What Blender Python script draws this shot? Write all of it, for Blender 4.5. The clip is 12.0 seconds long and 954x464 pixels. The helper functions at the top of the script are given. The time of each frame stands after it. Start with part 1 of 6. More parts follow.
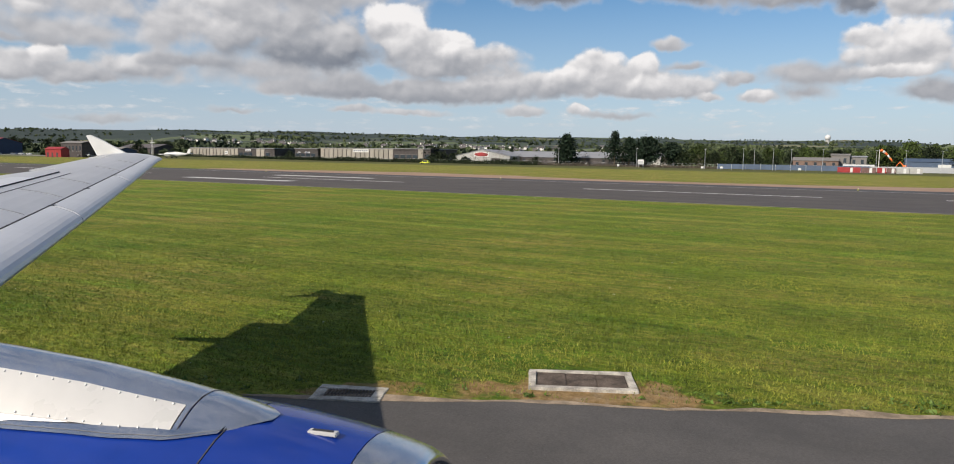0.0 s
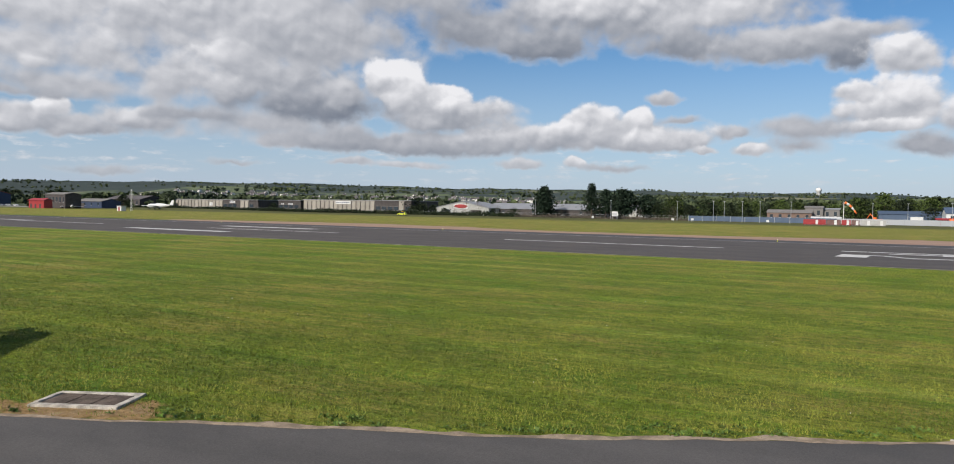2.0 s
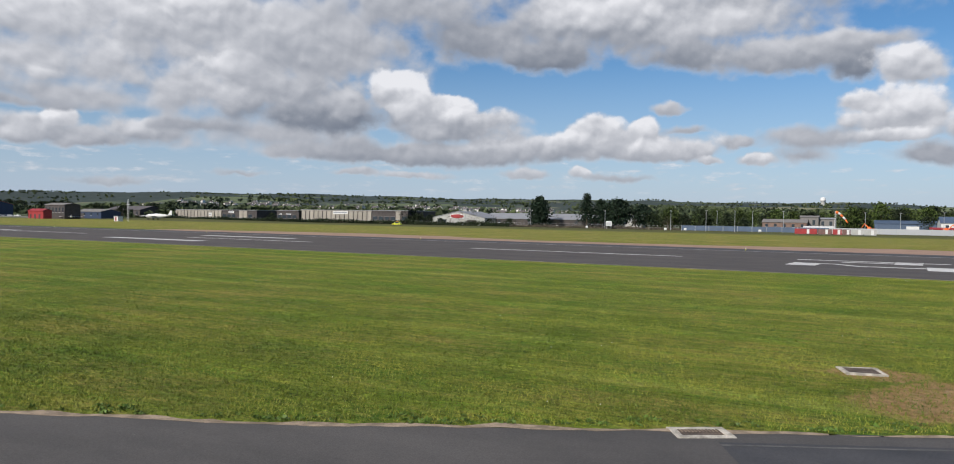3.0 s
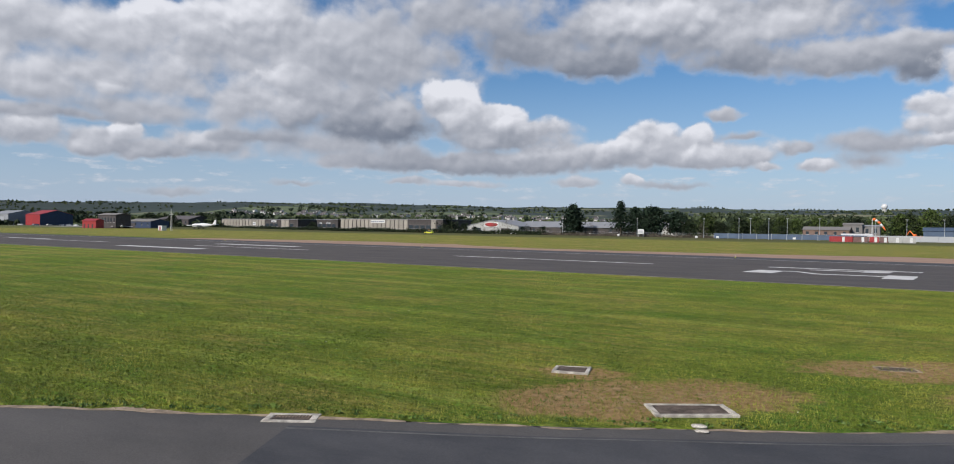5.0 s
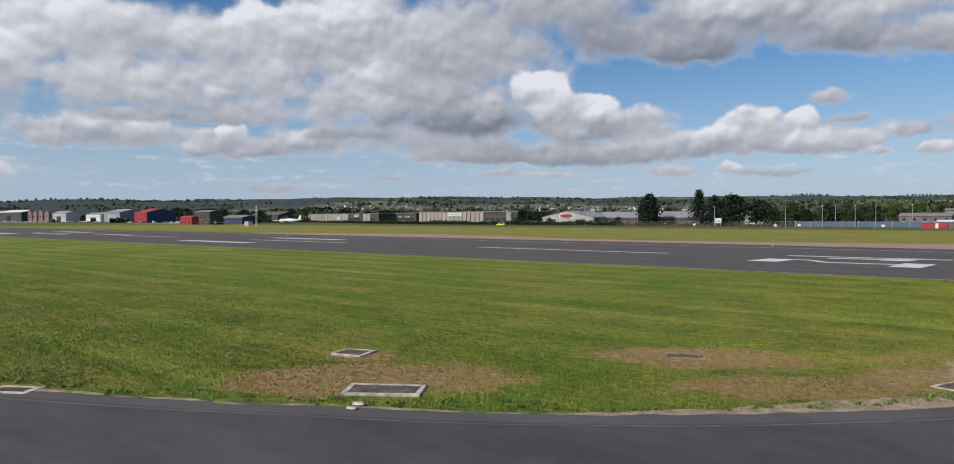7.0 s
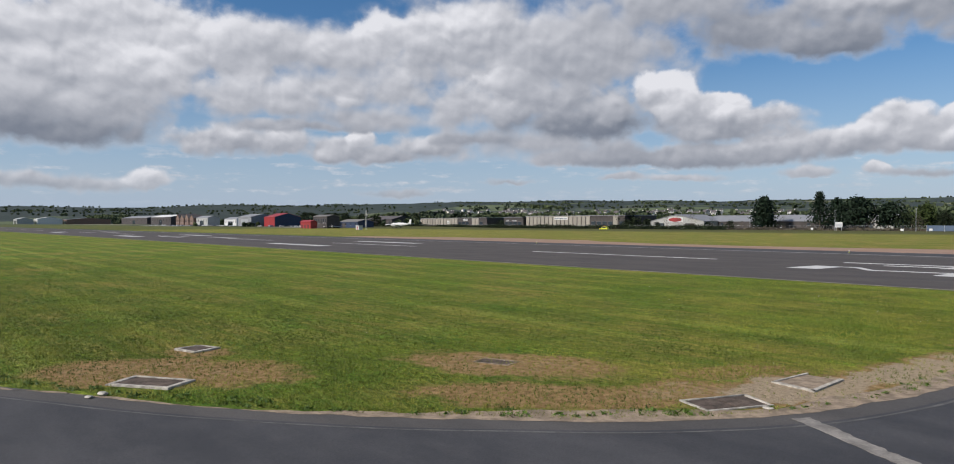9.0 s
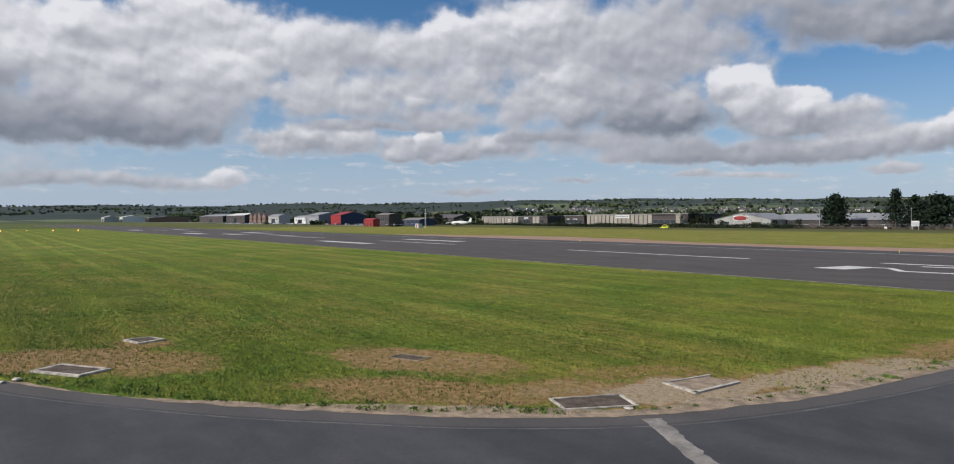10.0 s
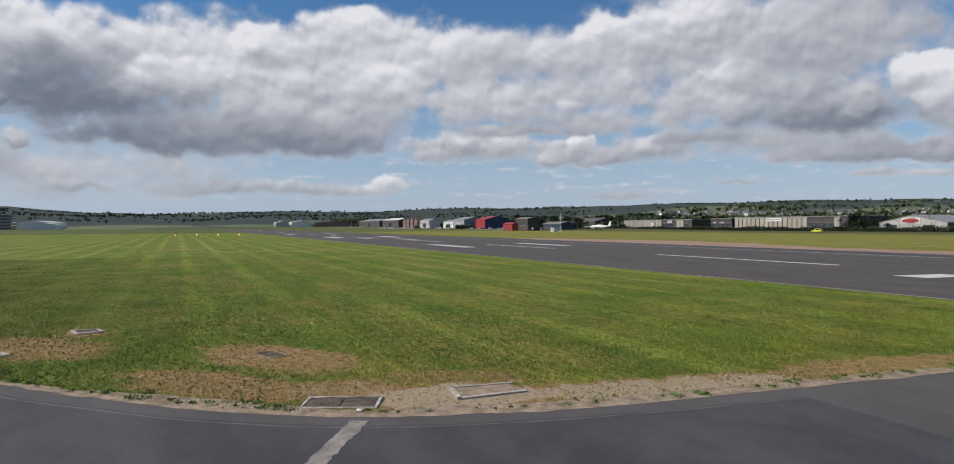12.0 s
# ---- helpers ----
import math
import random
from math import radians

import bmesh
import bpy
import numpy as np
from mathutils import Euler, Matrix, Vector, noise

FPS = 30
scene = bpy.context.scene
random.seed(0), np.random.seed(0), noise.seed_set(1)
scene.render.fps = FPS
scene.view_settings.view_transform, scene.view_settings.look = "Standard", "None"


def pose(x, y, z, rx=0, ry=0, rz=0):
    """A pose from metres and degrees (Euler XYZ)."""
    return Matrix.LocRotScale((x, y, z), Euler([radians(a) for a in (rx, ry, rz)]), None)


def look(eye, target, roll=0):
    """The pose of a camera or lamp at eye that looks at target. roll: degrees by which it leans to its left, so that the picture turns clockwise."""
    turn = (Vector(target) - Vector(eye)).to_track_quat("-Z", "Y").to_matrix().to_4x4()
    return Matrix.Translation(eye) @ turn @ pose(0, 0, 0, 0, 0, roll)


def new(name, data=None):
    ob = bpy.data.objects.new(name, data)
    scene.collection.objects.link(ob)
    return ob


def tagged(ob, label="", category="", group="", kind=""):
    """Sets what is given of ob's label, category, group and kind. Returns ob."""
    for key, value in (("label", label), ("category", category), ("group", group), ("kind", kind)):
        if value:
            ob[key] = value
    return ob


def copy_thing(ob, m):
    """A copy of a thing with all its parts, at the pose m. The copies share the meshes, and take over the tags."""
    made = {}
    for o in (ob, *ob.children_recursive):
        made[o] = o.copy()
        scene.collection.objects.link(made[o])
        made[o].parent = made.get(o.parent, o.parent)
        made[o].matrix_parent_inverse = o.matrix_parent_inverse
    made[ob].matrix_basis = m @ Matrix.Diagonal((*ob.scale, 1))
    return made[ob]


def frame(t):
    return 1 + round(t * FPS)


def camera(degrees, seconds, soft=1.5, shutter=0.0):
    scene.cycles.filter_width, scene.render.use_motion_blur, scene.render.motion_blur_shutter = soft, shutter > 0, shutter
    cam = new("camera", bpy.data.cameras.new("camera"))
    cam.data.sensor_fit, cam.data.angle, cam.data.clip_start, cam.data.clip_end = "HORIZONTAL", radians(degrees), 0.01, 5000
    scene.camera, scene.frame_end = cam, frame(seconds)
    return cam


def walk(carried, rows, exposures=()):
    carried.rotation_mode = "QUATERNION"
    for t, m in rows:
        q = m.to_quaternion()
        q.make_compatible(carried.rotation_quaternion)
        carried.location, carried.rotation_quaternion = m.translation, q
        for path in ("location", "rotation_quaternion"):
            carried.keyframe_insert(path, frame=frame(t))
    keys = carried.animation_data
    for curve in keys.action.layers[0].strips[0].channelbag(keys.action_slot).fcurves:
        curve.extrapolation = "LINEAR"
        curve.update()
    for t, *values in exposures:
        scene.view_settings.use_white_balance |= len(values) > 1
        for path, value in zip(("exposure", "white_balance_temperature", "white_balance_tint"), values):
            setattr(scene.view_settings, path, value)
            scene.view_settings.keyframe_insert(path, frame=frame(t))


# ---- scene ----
cam = camera(67.7, 12.0, 1.0)

# seconds, eye, then yaw to the left, pitch and roll in degrees
PATH = [
    (0, (0.01, -0.01, 4.32), 28.11, -6.10, 0.87),
    (0.5, (2.68, 0.68, 4.35), 28.09, -4.03, 0.93),
    (1, (5.28, 1.43, 4.39), 27.87, -3.35, 0.97),
    (1.5, (7.85, 2.19, 4.39), 27.90, -2.87, 1.09),
    (2, (10.45, 2.95, 4.43), 27.97, -1.94, 0.95),
    (2.5, (13.10, 3.75, 4.45), 28.11, -1.47, 1.10),
    (3, (15.78, 4.51, 4.38), 28.41, -1.13, 0.89),
    (5, (25.20, 8.17, 4.46), 32.52, -0.50, 0.72),
    (5.5, (27.46, 9.35, 4.45), 34.27, -0.69, 0.21),
    (6, (29.61, 10.59, 4.40), 36.01, -0.70, 0.06),
    (6.5, (31.65, 11.94, 4.39), 37.87, -0.84, -0.01),
    (7, (33.67, 13.29, 4.40), 39.85, -1.17, -0.11),
    (9, (40.99, 19.78, 4.42), 49.58, -0.83, -0.15),
    (9.5, (42.65, 21.53, 4.43), 52.22, -1.05, -0.03),
    (10, (44.20, 23.43, 4.40), 54.98, -0.95, -0.11),
    (10.5, (45.62, 25.44, 4.39), 57.85, -0.86, -0.20),
    (11, (46.86, 27.55, 4.36), 60.79, -0.81, -0.31),
    (11.5, (48.05, 29.68, 4.37), 63.90, -1.04, -0.31),
    (12, (49.11, 31.86, 4.34), 67.22, -0.58, -0.30),
]


def aim(eye, yaw, pitch, roll):
    a, b = radians(yaw), radians(pitch)
    ahead = Vector((-math.sin(a) * math.cos(b), math.cos(a) * math.cos(b), math.sin(b)))
    return look(eye, Vector(eye) + 2 * ahead, roll)


walk(cam, [(t, aim(eye, yaw, pitch, roll)) for t, eye, yaw, pitch, roll in PATH], exposures=[(0, 0.24, 6750, 12), (1.5, 0.21, 6550, 12), (3.0, 0.14, 6360, 12), (5.0, 0.06, 6220, 13), (9.0, 0.05, 6330, 13), (12, 0.04, 6340, 13)])

# ---------------------------------------------------------------- sun and sky
SUN_ELEV, SUN_AZ = radians(35.2), radians(71.2)  # light travels towards SUN_AZ (from +x, anticlockwise)
light_way = Vector((math.cos(SUN_AZ) * math.cos(SUN_ELEV), math.sin(SUN_AZ) * math.cos(SUN_ELEV), -math.sin(SUN_ELEV)))
sun = new("sun", bpy.data.lights.new("sun", "SUN"))
sun.data.energy, sun.data.angle, sun.data.color = 5.0, radians(0.55), (1.0, 0.93, 0.82)
sun.matrix_world = look((0, -40, 60), Vector((0, -40, 60)) + light_way)


class Nodes:
    """Short hand for building node trees."""

    def __init__(self, tree):
        self.tree = tree

    def add(self, kind):
        return self.tree.nodes.new(kind)

    def link(self, a, b):
        self.tree.links.new(a, b)

    def put(self, value, socket):
        if isinstance(value, bpy.types.NodeSocket):
            self.link(value, socket)
        else:
            socket.default_value = value

    def math(self, op, a, b=0.0, c=0.0, clamp=False):
        n = self.add("ShaderNodeMath")
        n.operation, n.use_clamp = op, clamp
        for k, v in enumerate((a, b, c)):
            self.put(v, n.inputs[k])
        return n.outputs[0]

    def vec(self, op, a, b=(0, 0, 0), c=(0, 0, 0)):
        n = self.add("ShaderNodeVectorMath")
        n.operation = op
        self.put(a, n.inputs[0]), self.put(b, n.inputs[1])
        if op == "MULTIPLY_ADD":
            self.put(c, n.inputs[2])
        return n.outputs["Value"] if op in ("LENGTH", "DOT_PRODUCT", "DISTANCE") else n.outputs["Vector"]

    def ramp01(self, v, lo, hi, smooth=True, a=0.0, b=1.0):
        n = self.add("ShaderNodeMapRange")
        n.interpolation_type = "SMOOTHSTEP" if smooth else "LINEAR"
        self.put(v, n.inputs[0])
        for k, x in enumerate((lo, hi, a, b)):
            n.inputs[k + 1].default_value = x
        return n.outputs[0]

    def noise(self, vector, scale, detail=4.0, rough=0.55, distortion=0.0, out="Fac"):
        n = self.add("ShaderNodeTexNoise")
        if vector is not None:
            self.link(vector, n.inputs["Vector"])
        n.inputs["Scale"].default_value, n.inputs["Detail"].default_value = scale, detail
        n.inputs["Roughness"].default_value, n.inputs["Distortion"].default_value = rough, distortion
        return n.outputs[out]

    def mix(self, fac, a, b):
        n = self.add("ShaderNodeMix")
        n.data_type = "RGBA"
        self.put(fac, n.inputs[0])
        for v, s in ((a, n.inputs[6]), (b, n.inputs[7])):
            self.put((*v, 1.0) if isinstance(v, tuple) and len(v) == 3 else v, s)
        return n.outputs[2]


def build_sky():
    world = bpy.data.worlds.new("sky")
    scene.world = world
    world.use_nodes = True
    tree = world.node_tree
    tree.nodes.clear()
    n = Nodes(tree)
    sky = n.add("ShaderNodeTexSky")
    sky.sky_type, sky.sun_disc = "NISHITA", False
    sky.sun_elevation, sky.sun_rotation = SUN_ELEV, radians(199)
    sky.air_density, sky.dust_density, sky.ozone_density = 1.0, 0.15, 3.5
    d = n.vec("NORMALIZE", n.add("ShaderNodeTexCoord").outputs["Generated"])
    sep = n.add("ShaderNodeSeparateXYZ")
    n.link(d, sep.inputs[0])
    az = n.math("MULTIPLY", n.math("ARCTAN2", n.math("MULTIPLY", sep.outputs[0], -1.0), sep.outputs[1]), 57.2958)
    el = n.math("MULTIPLY", n.math("ARCSINE", sep.outputs[2]), 57.2958)
    comb = n.add("ShaderNodeCombineXYZ")
    n.link(az, comb.inputs[0]), n.link(el, comb.inputs[1])
    here = comb.outputs[0]

    def billow(p, scale):
        """Rounded heaps, as of cauliflower."""
        v = n.add("ShaderNodeTexVoronoi")
        v.feature = "SMOOTH_F1"
        n.link(n.vec("MULTIPLY", p, (1.0, 1.12, 1.0)), v.inputs["Vector"])
        v.inputs["Scale"].default_value, v.inputs["Smoothness"].default_value = scale, 0.55
        return n.math("SUBTRACT", 0.45, v.outputs["Distance"])

    def swirl(p, scale, detail, amount, high):
        return n.vec("MULTIPLY_ADD", n.vec("SUBTRACT", n.noise(p, scale, detail, 0.55, out="Color"), (0.5, 0.5, 0.5)), (amount, high, 0.0), p)

    def knobs(p):
        bent = swirl(p, 0.5, 2.0, 1.1, 0.9)
        round_ones = n.math("ADD", n.math("MULTIPLY", billow(bent, 0.30), 0.95), n.math("ADD", n.math("MULTIPLY", billow(bent, 0.72), 0.42), n.math("MULTIPLY", billow(bent, 1.6), 0.09)))
        return n.math("ADD", round_ones, n.math("MULTIPLY", n.noise(n.vec("MULTIPLY", bent, (1.0, 1.2, 1.0)), 0.6, 6.0, 0.52), 0.55))

    lumps = n.math("SUBTRACT", knobs(here), 0.36)
    bulge = n.math("SUBTRACT", lumps, n.math("SUBTRACT", knobs(n.vec("ADD", here, (0.22, 0.46, 0.0))), 0.36))
    grain = n.math("SUBTRACT", n.noise(n.vec("MULTIPLY", here, (1.0, 1.15, 1.0)), 0.34, 7.0, 0.56), 0.5)
    wide = n.math("SUBTRACT", n.noise(n.vec("MULTIPLY", here, (0.6, 1.5, 1.0)), 0.22, 4.0, 0.5, 0.3), 0.5)
    bent_here = swirl(swirl(here, 0.22, 3.0, 1.6, 1.1), 0.9, 4.0, 0.8, 0.7)
    edge = n.math("ADD", n.math("MULTIPLY", lumps, 0.62), n.math("MULTIPLY", grain, 0.75))
    light_in = n.math("ADD", n.math("MULTIPLY", bulge, 0.85), n.math("MULTIPLY", grain, 0.30))
    state = {"sum": (0.6, 0.0, 0.0)}

    def heap(a, e, ra, re, top, base, soft):
        """One cloud at bearing a and height e, degrees across and high: lit top, grey flat base, in front of those before it."""
        centre = n.vec("MULTIPLY_ADD", state["sum"], (1e-7, 1e-7, 0.0), (-a / ra, -e / (1.12 * re), 0))
        off = n.vec("MULTIPLY_ADD", bent_here, (1 / ra, 1 / (1.12 * re), 0), centre)
        y = n.vec("DOT_PRODUCT", off, (0.0, 1.0, 0.0))
        r = n.math("SUBTRACT", n.vec("LENGTH", n.vec("MAXIMUM", off, n.vec("MULTIPLY", off, (-1.0, -1.35, 0.0)))), edge)
        mask = n.ramp01(r, 1.28, 1.28 - 0.16 - soft * 0.95)
        tone = n.ramp01(n.math("ADD", y, light_in), -0.75, 1.05, a=base - 0.06, b=top)
        own = n.vec("SCALE", (1.0, 0.0, 0.0))
        n.link(tone, own.node.inputs["Scale"])
        mixed = n.add("ShaderNodeMix")
        mixed.data_type = "VECTOR"
        n.link(mask, mixed.inputs[0]), n.put(state["sum"], mixed.inputs[4]), n.link(n.vec("ADD", own, (0.0, 1.0, 0.0)), mixed.inputs[5])
        state["sum"] = mixed.outputs[1]

    # low and distant
    heap(38.2, 3.5, 2.2, 0.34, 0.55, 0.40, 0.70)
    heap(33.8, 3.4, 3.4, 0.34, 0.59, 0.45, 0.70)
    heap(43.0, 4.9, 3.6, 0.87, 0.73, 0.40, 0.50)
    heap(24.6, 3.5, 2.1, 0.43, 0.65, 0.45, 0.60)
    heap(20.4, 3.6, 0.8, 0.52, 0.98, 0.54, 0.40)
    heap(16.9, 3.2, 4.1, 0.37, 0.43, 0.35, 0.90)
    heap(46.9, 3.2, 2.8, 0.34, 0.43, 0.37, 0.90)
    heap(7.1, 4.6, 1.5, 0.55, 1.00, 0.49, 0.40)
    heap(8.3, 6.0, 1.5, 0.47, 0.55, 0.40, 0.70)
    heap(4.2, 6.4, 2.5, 0.66, 0.43, 0.33, 0.80)
    heap(3.9, 4.8, 2.5, 0.90, 0.48, 0.37, 0.80)
    heap(13.3, 8.4, 1.3, 0.44, 0.59, 0.45, 0.70)
    # low banks to the west
    heap(95.7, 3.8, 12.1, 3.00, 0.57, 0.49, 1.00)
    heap(105.8, 4.7, 6.6, 2.66, 0.38, 0.20, 0.90)
    heap(100.0, 5.8, 1.4, 0.53, 0.43, 0.25, 0.60)
    heap(100.3, 6.3, 1.4, 0.57, 0.90, 0.54, 0.60)
    heap(88.4, 2.8, 7.2, 0.73, 0.53, 0.31, 0.70)
    heap(79.9, 2.7, 5.1, 0.76, 0.63, 0.35, 0.60)
    heap(74.5, 3.1, 1.8, 0.87, 1.05, 0.44, 0.30)
    heap(95.7, 2.8, 2.7, 0.60, 0.55, 0.31, 0.70)
    heap(55.8, 2.2, 3.3, 0.38, 0.43, 0.35, 0.80)
    # heaps to the north-east
    heap(3.0, 6.0, 4.4, 1.04, 0.48, 0.37, 0.80)
    heap(-4.0, 4.7, 3.2, 0.98, 0.43, 0.25, 0.60)
    heap(-2.5, 7.6, 3.4, 1.71, 1.08, 0.44, 0.25)
    heap(-0.0, 8.5, 1.5, 0.83, 1.05, 0.54, 0.30)
    heap(-1.6, 6.1, 3.1, 0.58, 0.95, 0.44, 0.40)
    heap(7.2, 4.7, 1.5, 0.49, 0.98, 0.49, 0.40)
    heap(8.6, 6.0, 1.3, 0.45, 0.53, 0.40, 0.80)
    heap(-7.3, 6.6, 2.9, 1.94, 0.90, 0.34, 0.40)
    heap(13.5, 8.5, 1.5, 0.46, 0.59, 0.45, 0.70)
    # low row over the hills
    heap(68.5, 5.9, 4.2, 1.31, 0.65, 0.25, 0.50)
    heap(64.5, 6.2, 2.3, 1.27, 0.95, 0.36, 0.35)
    heap(60.9, 5.6, 3.2, 1.23, 0.73, 0.31, 0.40)
    heap(59.1, 6.5, 1.1, 0.75, 1.12, 0.64, 0.25)
    heap(57.2, 5.2, 6.4, 0.81, 0.59, 0.31, 0.50)
    heap(53.7, 5.9, 3.3, 1.01, 0.95, 0.39, 0.40)
    heap(63.3, 7.4, 8.5, 0.55, 0.48, 0.30, 0.80)
    # long row under the tower
    heap(17.3, 5.6, 8.7, 1.28, 0.71, 0.35, 0.40)
    heap(18.9, 6.9, 2.5, 1.29, 1.08, 0.44, 0.25)
    heap(15.4, 6.8, 1.2, 0.95, 1.10, 0.54, 0.22)
    heap(12.6, 5.3, 3.5, 1.07, 0.95, 0.36, 0.35)
    heap(21.6, 6.0, 3.2, 1.03, 0.90, 0.36, 0.35)
    heap(10.4, 4.6, 1.2, 0.44, 0.90, 0.44, 0.40)
    heap(12.2, 6.9, 1.8, 0.40, 0.48, 0.37, 0.80)
    heap(33.3, 5.1, 13.4, 1.16, 0.43, 0.25, 0.50)
    heap(26.5, 5.6, 4.3, 1.05, 0.78, 0.35, 0.40)
    heap(30.4, 7.0, 6.8, 1.44, 0.73, 0.29, 0.40)
    heap(35.7, 4.7, 5.9, 0.58, 0.35, 0.25, 0.60)
    # deck over the middle, with its dark base
    heap(45.4, 6.2, 9.9, 1.91, 0.53, 0.41, 0.90)
    heap(58.5, 8.1, 7.9, 0.97, 0.55, 0.41, 0.90)
    heap(61.3, 10.3, 9.2, 2.13, 0.67, 0.47, 0.90)
    heap(46.8, 13.0, 13.9, 4.99, 0.71, 0.45, 0.60)
    heap(40.6, 7.8, 7.7, 1.62, 0.29, 0.07, 0.60)
    heap(44.0, 9.4, 7.6, 2.16, 0.65, 0.29, 0.50)
    heap(50.6, 9.4, 4.1, 2.07, 0.75, 0.40, 0.45)
    heap(46.8, 11.0, 2.8, 1.20, 0.98, 0.49, 0.40)
    heap(40.6, 13.0, 8.2, 3.23, 0.59, 0.37, 0.70)
    heap(49.7, 6.6, 5.1, 0.66, 0.38, 0.30, 0.80)
    # deck to the north-east
    heap(15.6, 15.5, 17.7, 3.30, 0.67, 0.25, 0.50)
    heap(28.9, 14.1, 6.2, 2.00, 0.33, 0.15, 0.60)
    heap(22.8, 12.6, 4.2, 1.63, 0.35, 0.11, 0.45)
    heap(11.9, 12.4, 3.7, 1.53, 0.37, 0.15, 0.45)
    heap(6.4, 12.4, 4.1, 1.54, 0.53, 0.23, 0.45)
    heap(19.6, 15.8, 4.9, 1.47, 0.92, 0.54, 0.60)
    heap(9.5, 14.8, 5.9, 1.71, 0.79, 0.50, 0.70)
    heap(33.8, 16.2, 9.2, 2.78, 0.49, 0.35, 0.90)
    heap(2.5, 12.5, 4.1, 1.16, 0.63, 0.30, 0.50)
    # its end to the north-east
    heap(5.8, 12.1, 5.4, 1.69, 0.59, 0.21, 0.45)
    heap(0.5, 11.3, 1.9, 1.71, 0.35, 0.09, 0.45)
    heap(-2.7, 10.9, 2.6, 1.59, 1.08, 0.44, 0.25)
    heap(-0.0, 12.9, 4.5, 0.80, 0.63, 0.35, 0.60)
    heap(-6.5, 10.5, 1.6, 1.15, 0.90, 0.44, 0.40)
    # white mass over the west
    heap(84.0, 12.0, 18.3, 3.13, 0.92, 0.49, 0.40)
    heap(80.8, 10.4, 11.9, 2.75, 0.81, 0.45, 0.50)
    heap(98.9, 12.4, 4.6, 2.38, 1.00, 0.44, 0.30)
    heap(92.1, 13.0, 3.4, 1.68, 1.00, 0.49, 0.30)
    heap(83.5, 13.2, 3.4, 1.51, 1.02, 0.54, 0.30)
    heap(78.0, 14.5, 4.7, 2.07, 1.08, 0.56, 0.30)
    heap(73.7, 13.8, 4.3, 2.74, 0.95, 0.54, 0.40)
    heap(85.3, 7.7, 14.8, 2.10, 0.45, 0.29, 0.80)
    heap(97.1, 9.4, 8.8, 3.46, 0.19, -0.01, 0.70)
    heap(91.7, 10.2, 4.5, 1.72, 0.43, 0.25, 0.80)
    heap(92.1, 6.5, 8.4, 1.49, 0.19, 0.05, 0.60)
    heap(81.7, 6.4, 9.6, 1.59, 0.27, 0.11, 0.60)
    heap(78.0, 8.4, 7.5, 1.60, 0.59, 0.35, 0.60)
    heap(88.3, 11.3, 4.7, 1.49, 0.95, 0.54, 0.50)
    heap(74.2, 10.6, 5.3, 1.87, 0.95, 0.49, 0.50)
    heap(104.8, 10.1, 4.9, 3.37, 0.43, 0.10, 0.60)
    heap(69.3, 6.1, 4.4, 1.26, 0.90, 0.34, 0.40)
    # broken heaps between
    heap(67.7, 12.5, 3.9, 2.76, 0.98, 0.49, 0.40)
    heap(63.7, 13.0, 5.0, 2.46, 0.73, 0.45, 0.60)
    heap(67.7, 9.3, 4.2, 2.02, 0.71, 0.45, 0.60)
    heap(57.2, 14.0, 2.6, 1.97, 1.10, 0.56, 0.30)
    heap(52.4, 14.1, 4.0, 2.42, 0.90, 0.49, 0.50)
    heap(60.5, 12.7, 3.6, 1.52, 0.75, 0.50, 0.60)
    heap(55.9, 10.3, 3.0, 1.42, 0.73, 0.45, 0.60)
    heap(59.9, 9.4, 1.4, 0.48, 0.72, 0.55, 0.90)
    heap(64.4, 9.2, 3.4, 1.42, 0.68, 0.40, 0.60)
    heap(65.9, 7.2, 4.0, 0.67, 0.53, 0.35, 0.70)
    # towering heads
    heap(35.2, 9.6, 2.2, 1.71, 1.14, 0.54, 0.22)
    heap(32.8, 8.3, 2.9, 1.24, 0.90, 0.44, 0.35)
    heap(30.7, 8.8, 2.0, 0.95, 1.10, 0.54, 0.25)
    heap(28.4, 7.7, 2.9, 0.95, 0.95, 0.44, 0.35)
    heap(38.7, 8.7, 2.9, 1.14, 0.55, 0.35, 0.60)

    # broken cover overhead
    over = n.math("MULTIPLY", n.ramp01(el, 19.0, 28.0), n.ramp01(wide, -0.05, 0.12))
    parts = n.add("ShaderNodeSeparateXYZ")
    n.link(state["sum"], parts.inputs[0])
    cover = n.math("MAXIMUM", parts.outputs[1], over)
    # long flat streaks and small heaps low over the hills
    flat = n.noise(n.vec("MULTIPLY", here, (0.16, 1.25, 1.0)), 1.0, 7.0, 0.62)
    dots = n.noise(n.vec("MULTIPLY", here, (0.55, 1.5, 1.0)), 1.0, 6.0, 0.6)
    streaks = n.ramp01(n.math("ADD", n.math("MULTIPLY", flat, 0.6), n.math("MULTIPLY", dots, 0.5)), 0.56, 0.72)
    streaks = n.math("MULTIPLY", streaks, n.math("MULTIPLY", n.ramp01(el, 1.0, 2.6), n.ramp01(el, 6.2, 4.2, a=0.0, b=0.7)))
    relief = n.math("MULTIPLY", bulge, n.math("MULTIPLY_ADD", parts.outputs[0], 0.68, 0.05))
